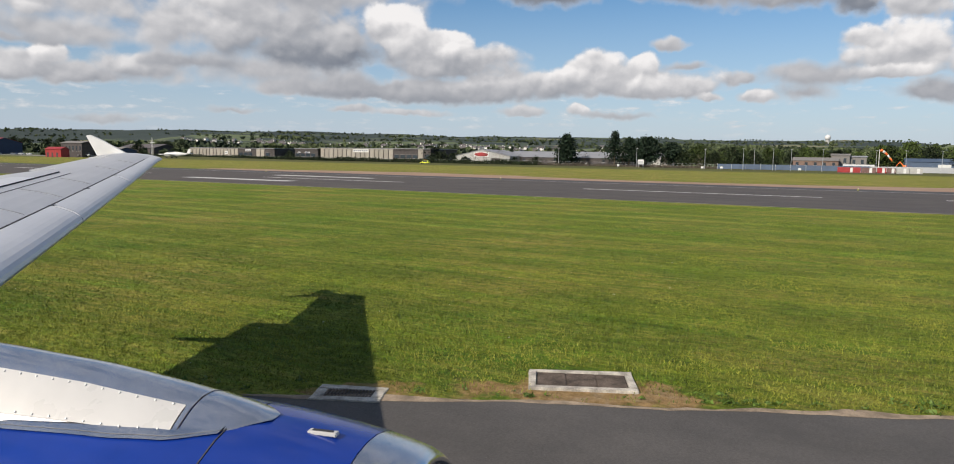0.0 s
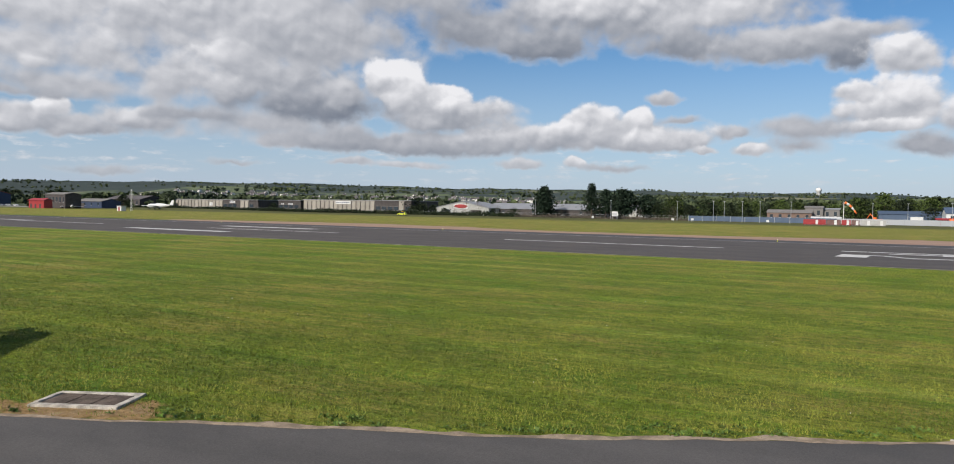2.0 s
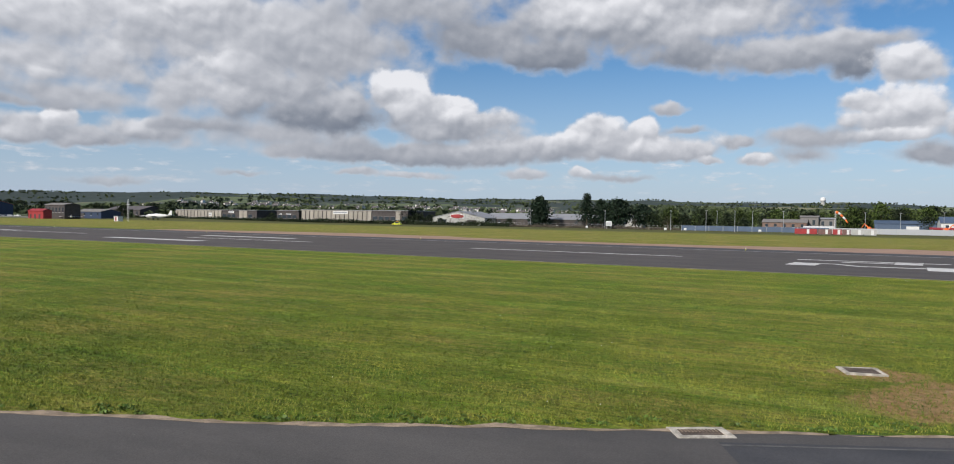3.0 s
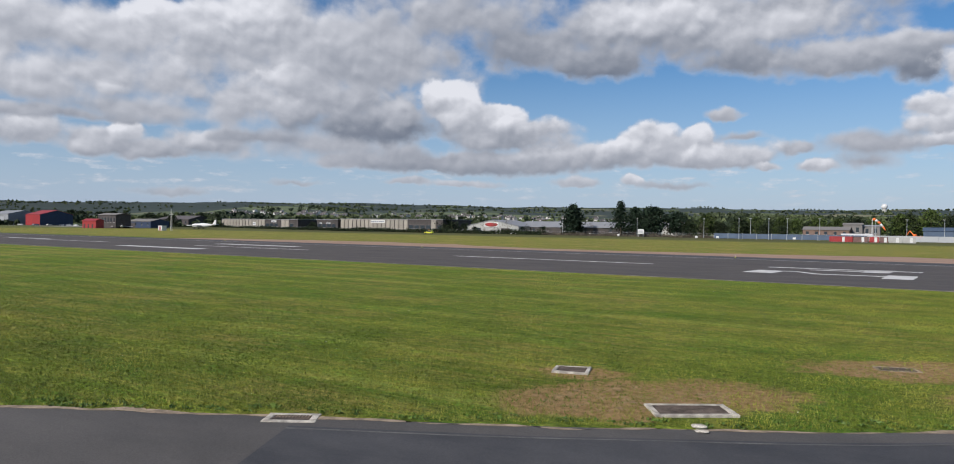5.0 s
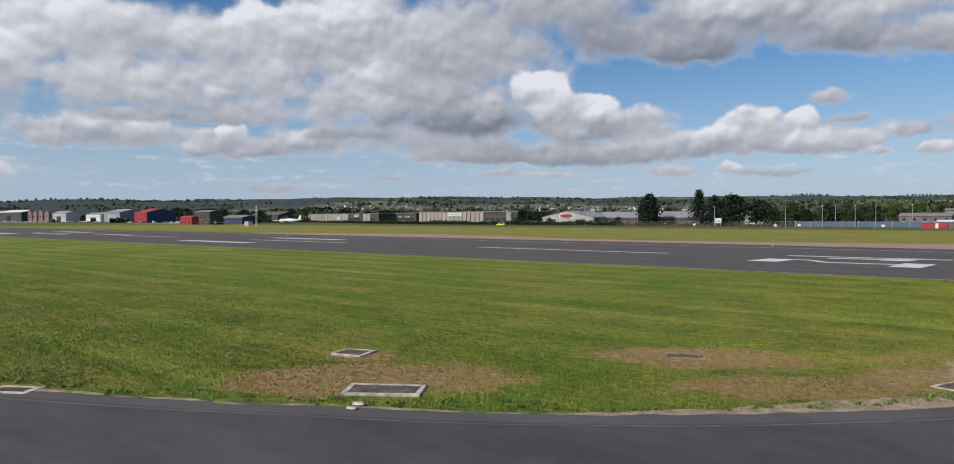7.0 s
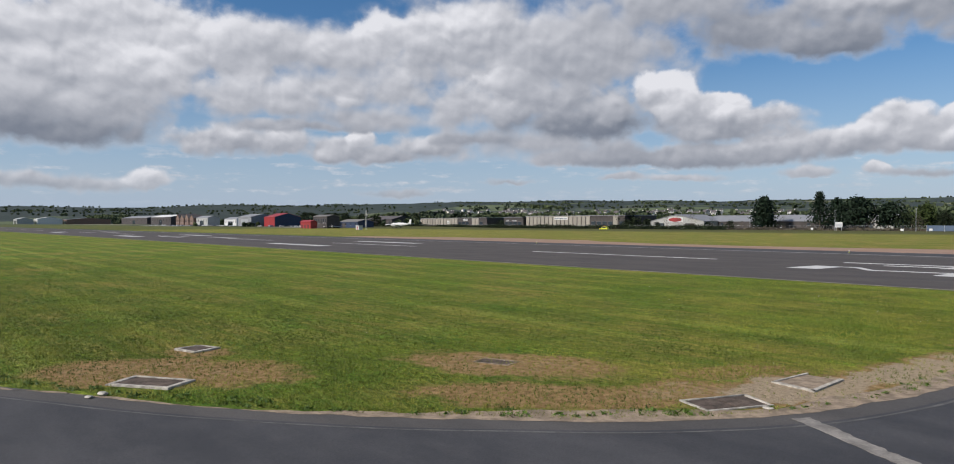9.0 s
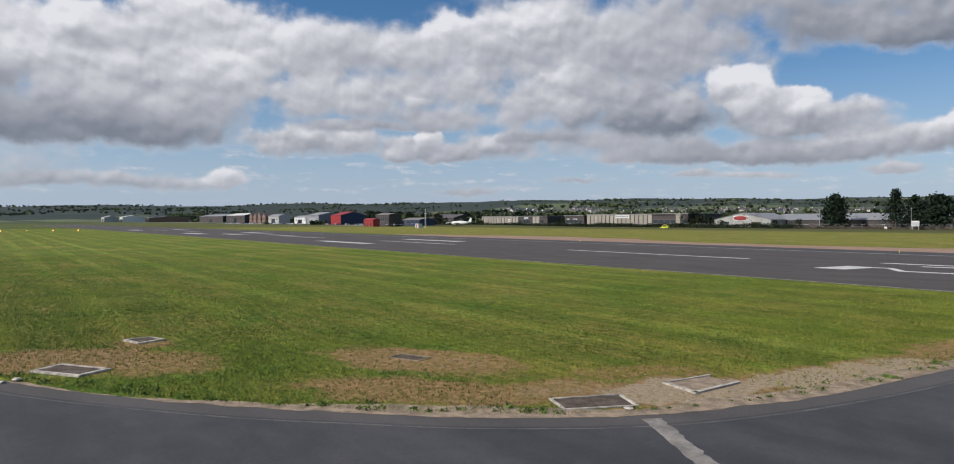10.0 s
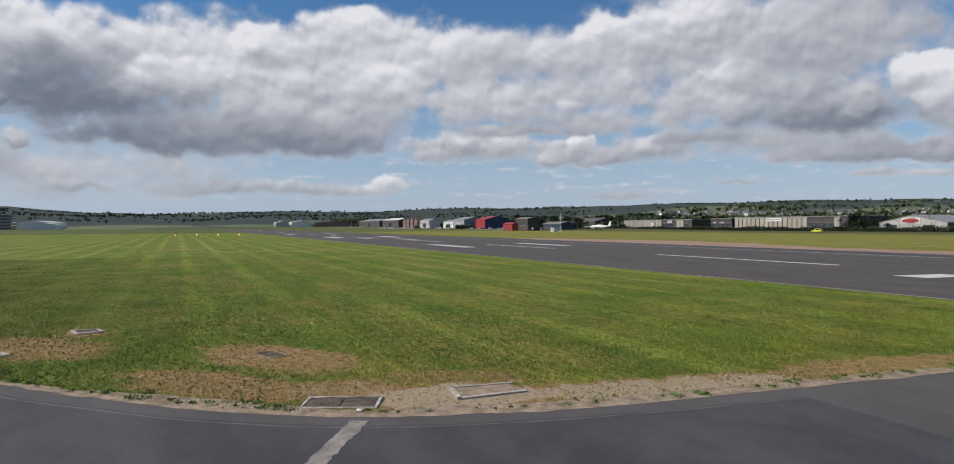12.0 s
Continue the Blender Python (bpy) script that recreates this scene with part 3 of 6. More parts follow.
def rod(bm, a, b, r0, r1=None, n=8):
    """A tapered round bar from a to b."""
    a, b = Vector(a), Vector(b)
    d = b - a
    m = Matrix.Translation((a + b) / 2) @ d.to_track_quat("Z", "Y").to_matrix().to_4x4()
    bmesh.ops.create_cone(bm, cap_ends=True, segments=n, radius1=r0, radius2=r0 if r1 is None else r1, depth=d.length, matrix=m)
    return bm


def loft(rings, closed=True, cap=True):
    """A skin over rings of points."""
    bm = bmesh.new()
    rows = [[bm.verts.new(p) for p in ring] for ring in rings]
    k = len(rows[0])
    for a, b in zip(rows, rows[1:]):
        for i in range(k if closed else k - 1):
            j = (i + 1) % k
            bm.faces.new((a[i], a[j], b[j], b[i]))
    if cap:
        bm.faces.new(list(reversed(rows[0])))
        bm.faces.new(rows[-1])
    bmesh.ops.recalc_face_normals(bm, faces=bm.faces)
    return bm


def slab(outline, z_top, z_bottom):
    """A flat slab over an outline in plan."""
    bm = bmesh.new()
    top = [bm.verts.new((x, y, z_top)) for x, y in outline]
    low = [bm.verts.new((x, y, z_bottom)) for x, y in outline]
    f = bm.faces.new(top)
    k = len(top)
    for i in range(k):
        bm.faces.new((top[i], low[i], low[(i + 1) % k], top[(i + 1) % k]))
    bmesh.ops.triangulate(bm, faces=[f])
    bmesh.ops.recalc_face_normals(bm, faces=bm.faces)
    return bm


def array_mesh(name, verts, faces, mat):
    """A mesh from arrays: faces all of one size."""
    me = bpy.data.meshes.new(name)
    n, k = faces.shape
    me.vertices.add(len(verts))
    me.vertices.foreach_set("co", np.ascontiguousarray(verts, dtype=np.float32).ravel())
    me.loops.add(n * k)
    me.loops.foreach_set("vertex_index", np.ascontiguousarray(faces, dtype=np.int32).ravel())
    me.polygons.add(n)
    me.polygons.foreach_set("loop_start", np.arange(0, n * k, k, dtype=np.int32))
    me.update(calc_edges=True)
    me.materials.append(mat)
    return me


rng = np.random.default_rng(7)

# ---------------------------------------------------------------- ground sheet
CENTRE = np.array([25.0, 20.0])
RIDGE_AZ = np.array([-180, -90, -30, -5, 1, 9, 18, 32, 46, 55, 67, 76, 83, 87, 91, 96, 101, 130, 180.0])
RIDGE_EL = np.array([0.9, 0.9, 1.1, 1.15, 1.4, 1.45, 1.5, 1.5, 1.62, 1.42, 1.25, 1.0, 1.12, 0.95, 0.82, 0.95, 1.35, 1.0, 0.9])


def smooth01(x):
    x = np.clip(x, 0, 1)
    return x * x * (3 - 2 * x)


def ground_height(x, y):
    """The airfield is level; past it the land climbs to a ridge of low hills."""
    dx, dy = x - CENTRE[0], y - CENTRE[1]
    r = np.hypot(dx, dy)
    az = np.degrees(np.arctan2(-dx, dy))
    el = np.interp(az, RIDGE_AZ, RIDGE_EL)
    start = np.where((az > 52) & (az < 105), 1500.0, 520.0)
    slow = smooth01((r - start) / (3300.0 - start)) ** 0.9
    town = np.interp(r, [470.0, 620.0, 900.0, 1500.0, 2400.0, 3300.0], [0.0, 0.12, 0.38, 0.60, 0.90, 1.0])
    climb = np.where(az > 60, slow, np.where(az > 52, town + (slow - town) * (az - 52) / 8.0, town))
    roll = 5.0 * np.sin(x * 0.0041 + 1.0) * np.cos(y * 0.0057) + 3.0 * np.sin(x * 0.011 + y * 0.008) + 2.0 * np.sin(x * 0.021 - y * 0.013 + 2.0)
    h = (4.4 + r * np.tan(np.radians(el))) * climb + roll * smooth01((r - 600) / 1200)
    fall = smooth01((r - 3500) / 900)
    return np.maximum(h * (1 - fall), 0.0)


radii = np.concatenate([[0.0, 15, 30, 60, 120, 240], np.linspace(400, 3600, 60), np.linspace(3750, 4700, 8)])
angles = np.radians(np.arange(0, 360, 1.5))
RR, AA = np.meshgrid(radii, angles, indexing="ij")
GX, GY = CENTRE[0] - RR * np.sin(AA), CENTRE[1] + RR * np.cos(AA)
GZ = ground_height(GX, GY)
gv = np.stack([GX, GY, GZ], -1).reshape(-1, 3)
ia, ib = np.meshgrid(np.arange(len(radii) - 1), np.arange(len(angles)), indexing="ij")
k = len(angles)
quad = np.stack([ia * k + ib, ia * k + (ib + 1) % k, (ia + 1) * k + (ib + 1) % k, (ia + 1) * k + ib], -1).reshape(-1, 4)
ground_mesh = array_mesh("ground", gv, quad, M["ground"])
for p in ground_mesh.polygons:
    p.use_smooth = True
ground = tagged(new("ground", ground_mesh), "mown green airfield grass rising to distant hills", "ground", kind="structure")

# the grass edge of the taxiway, from west to east round the bend
EDGE = [(-95, -33), (-60, -16.5), (-30, -1.2), (-14, 6.6), (-7.1, 10.1), (-3.6, 11.75), (1.7, 14.1), (4.6, 15.3), (9.7, 18.0), (12.2, 19.35), (16.7, 21.6), (20.0, 23.5), (23.4, 25.5), (27.0, 28.2), (29.4, 30.5), (31.5, 32.8), (33.3, 35.7), (34.3, 39.0), (34.9, 43.0), (35.2, 47.5), (35.5, 52.5), (36.3, 60.0), (38.5, 67.0), (42.5, 71.6)]


def fine_edge(step=0.35):
    """The taxiway edge as a smooth curve with short steps."""
    pts = [Vector((x, y, 0)) for x, y in EDGE]
    out = []
    for i in range(len(pts) - 1):
        p0, p1, p2, p3 = pts[max(i - 1, 0)], pts[i], pts[i + 1], pts[min(i + 2, len(pts) - 1)]
        count = max(1, int((p2 - p1).length / step))
        for j in range(count):
            t = j / count
            out.append(0.5 * ((2 * p1) + (p2 - p0) * t + (2 * p0 - 5 * p1 + 4 * p2 - p3) * t * t + (3 * p1 - p0 - 3 * p2 + p3) * t ** 3))
    out.append(pts[-1])
    return np.array([(p.x, p.y) for p in out])


edge = fine_edge()
tang = np.gradient(edge, axis=0)
tang /= np.linalg.norm(tang, axis=1, keepdims=True)
edge_left = np.stack([-tang[:, 1], tang[:, 0]], -1)  # towards the grass
along = np.concatenate([[0], np.cumsum(np.linalg.norm(np.diff(edge, axis=0), axis=1))])


def ragged(freq, amount, seed):
    return np.array([noise.fractal(Vector((s * freq, seed, 0.3)), 1.0, 2.0, 4) for s in along]) * amount


taxi_edge = edge + edge_left * ragged(0.5, 0.06, 3.1)[:, None]
taxi_outline = [tuple(p) for p in taxi_edge] + [(160, 71.6), (160, -60), (-70, -75)]
taxiway = tagged(new("taxiway", mesh_from("taxiway", slab(taxi_outline, 0.012, -0.2), M["taxi"])), "worn grey asphalt taxiway curving towards the runway", "taxiway", kind="structure")


def ribbon(name, inner, outer, z, mat, label, category, lo=0, hi=None, sub=None):
    """A strip along the edge between two offsets (positive: towards the grass)."""
    hi = len(edge) if hi is None else hi
    a, b = (edge + edge_left * np.broadcast_to(o, len(edge))[:, None] for o in (inner, outer))
    idx = np.arange(lo, hi)
    verts = np.concatenate([np.c_[a[idx], np.full(len(idx), z)], np.c_[b[idx], np.full(len(idx), z)]])
    m = len(idx)
    j = np.arange(m - 1)
    me = array_mesh(name, verts, np.stack([j, j + 1, m + j + 1, m + j], -1), mat)
    return tagged(new(name, me), label, category, kind="structure")


ribbon("verge", ragged(0.9, 0.14, 9.2) - 0.07, 0.07 + ragged(0.45, 0.34, 5.5) + 0.6 * smooth01((edge[:, 0] - 24) / 8), 0.018, M["verge"], "stony bare soil verge along the taxiway edge", "verge")

first, last = int(np.argmin(np.abs(edge[:, 0] - 13.0))), int(np.argmin(np.abs(edge[:, 1] - 68.0)))
ribbon("taxiway_overlay", -0.75 + ragged(0.3, 0.05, 1.7), -26.0, 0.0165, M["taxi_new"], "darker newer asphalt laid over the bend", "asphalt", first, last - 60)
ribbon("edge_line", -0.95 + ragged(0.8, 0.02, 4.7), -0.87 + ragged(0.9, 0.03, 2.2), 0.021, M["taxi_line"], "thin worn pale edge line on the taxiway", "road marking", first, last - 60)

# concrete joint and painted dashes on the bend
g0 = np.random.default_rng(41)
joint_way = Vector((41.0 - 33.6, 31.35 - 35.55, 0)).normalized()
joint_side = Vector((-joint_way.y, joint_way.x, 0))
steps = [0.16 * i for i in range(53)]


def joint_at(d, w):
    return (33.63 + joint_way.x * d + joint_side.x * w, 35.52 + joint_way.y * d + joint_side.y * w)


joint = slab([joint_at(d, -0.17 - 0.05 * g0.random()) for d in steps] + [joint_at(d, 0.15 + 0.11 * g0.random()) for d in reversed(steps)], 0.024, 0.0)
tagged(new("concrete_joint", mesh_from("concrete_joint", joint, M["joint"])), "pale worn concrete joint strip across the taxiway", "joint", kind="structure")

# ---------------------------------------------------------------- runway
NEAR, FAR, MID = 71.5, 118.6, 94.3
runway = tagged(new("runway", mesh_from("runway", boxes((-1500, 520, NEAR, 127.0, -0.2, 0.012)), M["runway"])), "grey-brown asphalt runway with white markings", "runway", kind="structure")
sh = [(-150 + 9.0 * i, 127.0) for i in range(50)]
back = [(x, 143 + 6 * math.sin(x * 0.05) + 4 * noise.noise(Vector((x * 0.08, 0, 4)))) for x, _ in reversed(sh)]
tagged(new("runway_shoulder", mesh_from("runway_shoulder", slab(sh + back, 0.010, -0.1), M["shoulder"])), "bare reddish-brown strip beside the runway", "shoulder", kind="structure")


def mark(outline, label, category="runway marking", group="", mat="paint"):
    return tagged(new("runway_marking", mesh_from("runway_marking", slab(outline, 0.017, 0.0), M[mat])), label, category, group, "structure")


def bar(x0, x1, y, w, label, group="", mat="paint"):
    return mark([(x0, y - w / 2), (x1, y - w / 2), (x1, y + w / 2), (x0, y + w / 2)], label, group=group, mat=mat)


for i in range(-14, 4):
    x = -33.7 + 60 * i + (0 if i < 1 else 12)
    if i != 1:
        bar(x, x + 30, MID, 0.75, "white runway centreline stripe", "centreline stripes")
bar(-1400, 500, FAR - 0.5, 0.55, "long white runway side stripe", mat="paint_worn")
# the near stripe's yellowish colour also paints the sunlit edge of the grass
bar(-1400, 500, NEAR + 0.30, 0.30, "thin pale runway side stripe with lit grass edge painted in", mat="side_worn_lit")
for x, w in ((-101.0, 2.6), (-222.0, 4.2), (-340.0, 3.0)):
    for y in (MID - 10.4, MID + 10.6):
        bar(x, x + (23.5 if x > -300 else 30), y, w, "broad white touchdown bar on the runway", "touchdown bars")
for x in (-164.0, -187.0):
    bar(x - 11, x + 11, MID - 4.5 if x < -170 else MID + 3.0, 1.6, "broad white touchdown bar on the runway", "touchdown bars")
# the painted designator, two figures side by side
mark([(8.7, 85.7), (11.6, 85.6), (12.1, 90.6), (9.3, 90.8)], "white painted foot of a runway figure", group="runway figure")
mark([(11.9, 89.9), (13.2, 89.9), (15.5, 86.9), (21.6, 87.6), (21.7, 88.5), (15.7, 87.8), (13.4, 90.8), (12.0, 90.7)], "white curved stroke of a runway figure", group="runway figure")
mark([(21.4, 84.2), (23.9, 84.2), (24.3, 90.2), (21.7, 90.4)], "white painted head of a runway figure", group="runway figure")
mark([(9.1, 97.3), (24.6, 98.2), (24.6, 99.2), (9.1, 98.3)], "white straight stroke of a runway figure", group="runway figure")
mark([(18.9, 94.0), (21.6, 94.3), (22.1, 99.9), (19.4, 99.7)], "white painted bar of a runway figure", group="runway figure")
mark([(13.9, 94.6), (18.9, 95.0), (19.0, 96.0), (13.9, 95.5)], "white thin stroke of a runway figure", group="runway figure")

# the crossing taxiway and apron far down the field
tagged(new("crossing_taxiway", mesh_from("crossing_taxiway", boxes((-620, -585, -300, NEAR, -0.2, 0.012)), M["taxi"])), "far dark asphalt taxiway crossing the grass", "taxiway", kind="structure")
tagged(new("apron", mesh_from("apron", boxes((-1100, -470, 285, 420, -0.2, 0.02)), M["gravel"])), "pale concrete apron before far hangars", "apron", kind="structure")

# ---------------------------------------------------------------- the airliner that the view was taken from, where it stands at the start
HEADING = 14.6
plane = thing("airliner", Matrix.Translation((0, 0, 0)) @ pose(0, 0, 0, 0, 0, HEADING), "white and blue airliner with silver wing and engine", "aircraft")
# plane axes: x forward, y to the left (outboard), z up, from a point under the cabin window
TIP_Y, TIP_X, KINK_Y = 14.75, -11.35, 4.6


def wing_le(y):
    return TIP_X + (TIP_Y - y) * 0.59


def wing_chord(y):
    return 1.55 + (TIP_Y - y) * 0.262 + max(0.0, KINK_Y - y) * 0.35


def wing_z(y):
    return 3.10 + (y - 5.3) * 0.097 + 0.0009 * (y - 5.3) ** 2


def airfoil(y, f0, f1, lift=0.0, thick=0.125, n=9):
    """A closed ring of the wing's section between two fractions of the chord."""
    c, x0, z0 = wing_chord(y), wing_le(y), wing_z(y)
    def half(t):
        return thick * c * (1.45 * math.sqrt(max(t, 0)) - 0.62 * t - 1.7 * t * t + 1.35 * t ** 3 - 0.48 * t ** 4) * 0.95 + 0.004
    fr = [f0 + (f1 - f0) * (0.5 - 0.5 * math.cos(math.pi * i / (n - 1))) for i in range(n)]
    rise = 0.075 * c / 0.85
    z0 -= 0.15 * rise
    top = [(x0 - f * c, y, z0 + rise * max(f, 0.15) + half(f) * 0.95 + lift + 0.02 * c * math.sin(math.pi * f)) for f in fr]
    low = [(x0 - f * c, y, z0 + rise * max(f, 0.15) - half(f) * 0.75 + lift + 0.02 * c * math.sin(math.pi * f)) for f in reversed(fr)]
    return top + low


ROOT_Y = 0.55
spans = [ROOT_Y + (TIP_Y - ROOT_Y) * i / 14 for i in range(15)]
part("wing_box", loft([airfoil(y, 0.155, 0.70) for y in spans]), M["wing"], plane, "silver-grey metal wing skin", smooth=False)
for a, b in ((1.0, 4.0), (4.75, 8.0), (8.03, 11.3), (11.33, 14.2)):
    ys = [a + (b - a) * i / 5 for i in range(6)]
    part("slat", loft([airfoil(y, 0.0, 0.15, 0.0, n=11) for y in ys]), M["slat"], plane, "pale grey leading edge slat", smooth=False)
for a, b, nm in ((ROOT_Y, 4.55, "flap"), (4.6, 11.5, "flap"), (11.55, 13.9, "aileron")):
    rings = []
    for i in range(6):
        y = a + (b - a) * i / 5
        run, drop = (0.34 * wing_chord(y), 0.09) if nm == "flap" else (0.0, 0.0)
        ring = airfoil(y, 0.71, 1.0, -0.012)
        first_x = ring[0][0]
        grow = 1 + run / (0.29 * wing_chord(y))
        rings.append([(first_x + (px - first_x) * grow, py, pz + drop * (px - first_x) * grow) for px, py, pz in ring])
    part(nm, loft(rings), M["wing"], plane, "flap run out behind the wing" if nm == "flap" else "")
for a, b in ((5.0, 6.6), (6.65, 8.2), (8.25, 9.8)):
    rings = []
    for y in (a, (a + b) / 2, b):
        c, x0, z0 = wing_chord(y), wing_le(y), wing_z(y)
        ring = airfoil(y, 0.52, 0.70)
        rings.append([(px, py, pz + 0.012) for px, py, pz in ring])
    part("spoiler", loft(rings), M["slat"], plane)
# rounded tip cap
tip_rings = []
for i in range(6):
    s = i / 5
    y = TIP_Y + 0.42 * s
    shrink = math.sqrt(1 - (0.93 * s) ** 2)
    ring = airfoil(TIP_Y, 0.0, 1.0)
    cx, cz = TIP_X - 0.62 * wing_chord(TIP_Y), wing_z(TIP_Y)
    tip_rings.append([(cx + (px - cx) * (0.35 + 0.65 * shrink), y, cz + (pz - cz) * shrink + 0.05 * s) for px, py, pz in ring])
part("wing_tip", loft(tip_rings), M["slat"], plane)
ys = [14.2, TIP_Y]
part("wing_tip_edge", loft([airfoil(y, 0.0, 0.15) for y in ys]), M["slat"], plane)
part("wing_tip_rear", loft([airfoil(y, 0.71, 1.0) for y in [13.95, 14.35, TIP_Y]]), M["wing"], plane)
# the arrow-shaped fence: a swept plate above the tip and one below
fy, fx, fz = TIP_Y + 0.30, TIP_X - 0.45, wing_z(TIP_Y)


def fence_plate(points):
    rings = []
    for off, grow in ((-0.035, 0.97), (-0.012, 1.0), (0.012, 1.0), (0.035, 0.97)):
        cx, cz = sum(p[0] for p in points) / len(points), sum(p[1] for p in points) / len(points)
        rings.append([(fx + cx + (x - cx) * grow, fy + off, fz + cz + (z - cz) * grow) for x, z in points])
    return loft(rings)


part("fence_upper", fence_plate([(-0.10, 0.04), (-0.65, 0.14), (-1.35, 0.46), (-1.72, 0.60), (-1.84, 0.58), (-1.68, 0.32), (-1.50, 0.03)]), M["fence_white"], plane, "white swept wing tip fence")
part("fence_lower", fence_plate([(-0.15, -0.06), (-1.30, -0.05), (-1.48, -0.52), (-1.32, -0.55), (-0.7, -0.28)]), M["fence_white"], plane)
# dark seams over slats and spoilers
for y in (6.2, 8.015, 9.6, 11.315, 12.8):
    c = wing_chord(y)
    part("slat_track", boxes((wing_le(y) - 0.160 * c, wing_le(y) - 0.145 * c, y - 0.06, y + 0.06, wing_z(y) + 0.03 * c, airfoil(y, 0.0, 0.15)[8][2] + 0.006)), M["gap"], plane)
for f in (0.152, 0.42, 0.515):
    ys = [(4.8 if f < 0.2 else 4.9) + ((14.1 if f < 0.2 else 10.6) - 4.8) * i / 10 for i in range(11)]
    rings = []
    for y in ys:
        c = wing_chord(y)
        up = airfoil(y, f, f + 0.02)[0]
        low_x = up[0] - 0.016 - 0.002 * c
        rings.append([(up[0], y, up[2] - 0.01), (up[0], y, up[2] + (0.005 if f < 0.5 else 0.017)), (low_x, y, up[2] + (0.005 if f < 0.5 else 0.017)), (low_x, y, up[2] - 0.01)])
    part("panel_seam", loft(rings), M["gap"], plane)
for y in (5.9, 7.2, 8.6, 10.0, 11.9, 13.2):
    rings = []
    for f in np.linspace(0.17, 0.41, 6):
        q = airfoil(y, float(f), float(f) + 0.02)[0]
        rings.append([(q[0], y - 0.008, q[2] - 0.01), (q[0], y - 0.008, q[2] + 0.004), (q[0], y + 0.008, q[2] + 0.004), (q[0], y + 0.008, q[2] - 0.01)])
    part("panel_seam", loft(rings), M["seam_grey"], plane)
# pods under the flaps
for y in (4.7, 7.6, 10.4):
    c, x0, z0 = wing_chord(y), wing_le(y), wing_z(y)
    rings = []
    for s in (0.0, 0.08, 0.25, 0.5, 0.75, 0.92, 1.0):
        r = 0.17 * math.sin(math.pi * (0.06 + 0.90 * s)) + 0.01
        rings.append([(x0 - (0.45 + 1.15 * s) * c, y + r * 0.8 * math.cos(a), z0 - 0.22 - 0.05 * s - 0.45 * max(0.0, s - 0.4) + 1.3 * r * math.sin(a)) for a in np.linspace(0, 2 * math.pi, 12, endpoint=False)])
    part("flap_fairing", loft(rings), M["wing"], plane, smooth=True)

# engine: axis along x
EY, EZ = 4.05, 1.50


def nacelle_ring(x, r, squash=0.96, n=40, dz=0.0):
    return [(x, EY + r * math.cos(a), EZ + dz + r * squash * math.sin(a)) for a in np.linspace(0, 2 * math.pi, n, endpoint=False)]


lip = [(-1.66, 1.045), (-1.52, 1.015), (-1.37, 0.975), (-1.29, 0.93), (-1.27, 0.895), (-1.31, 0.87), (-1.42, 0.85), (-1.62, 0.84)]
part("inlet_lip", loft([nacelle_ring(x, r) for x, r in lip], cap=False), M["chrome"], plane, "polished metal engine inlet lip", smooth=True)
part("inlet_duct", loft([nacelle_ring(x, r) for x, r in ((-1.62, 0.84), (-2.0, 0.86), (-2.5, 0.88), (-2.52, 0.02))], cap=False), M["steel"], plane, smooth=True)
part("fan_cowl", loft([nacelle_ring(x, r) for x, r in ((-1.665, 1.048), (-1.90, 1.090), (-2.15, 1.125), (-2.35, 1.148), (-2.51, 1.160))], cap=False), M["blue_gloss"], plane, "glossy deep blue fan cowl", smooth=True)
part("thrust_reverser_cowl", loft([nacelle_ring(x, r) for x, r in ((-2.52, 1.160), (-2.73, 1.172), (-3.0, 1.185), (-3.4, 1.19), (-4.0, 1.175), (-4.6, 1.10), (-5.1, 0.98), (-5.5, 0.84))], cap=False), M["blue_gloss"], plane, "glossy deep blue rear engine cowl", smooth=True)
part("core_exhaust", loft([nacelle_ring(x, r) for x, r in ((-5.3, 0.74), (-5.8, 0.62), (-6.3, 0.45), (-6.32, 0.40), (-5.6, 0.30))], cap=False), M["chrome"], plane, smooth=True)


def crest(x):
    return float(np.interp(x, [-7.0, -5.5, -4.4, -3.6, -2.94, -2.60, -2.30], [3.04, 2.98, 2.91, 2.845, 2.745, 2.68, 2.60]))


def hood_half(x):
    return float(np.interp(x, [-7.0, -4.4, -3.2, -2.8, -2.5, -2.30], [0.40, 0.46, 0.44, 0.39, 0.25, 0.06]))


def hood_point(x, a, off=0.0):
    """A point on the fairing that rides on the cowl; a runs from its inboard edge over the crest."""
    w = hood_half(x)
    foot = EZ + 0.96 * math.sqrt(1.17 ** 2 - min(w, 0.6) ** 2) - 0.015
    z = foot + (crest(x) - foot) * math.sin(a) ** 2.2
    return (x, EY - (w + off) * math.cos(a), z + off)


def hood(x0, x1, steps):
    rings = [[hood_point(x0 + (x1 - x0) * i / steps, a) for a in np.linspace(0.0, math.pi, 25)] for i in range(steps + 1)]
    return loft(rings, closed=False, cap=False)


part("pylon_fairing", hood(-2.80, -7.0, 24), M["chrome"], plane, "bare metal pylon fairing over the engine", smooth=True)
part("pylon_nose", hood(-2.30, -2.79, 10), M["chrome"], plane, "bare metal nose of the engine pylon", smooth=True)


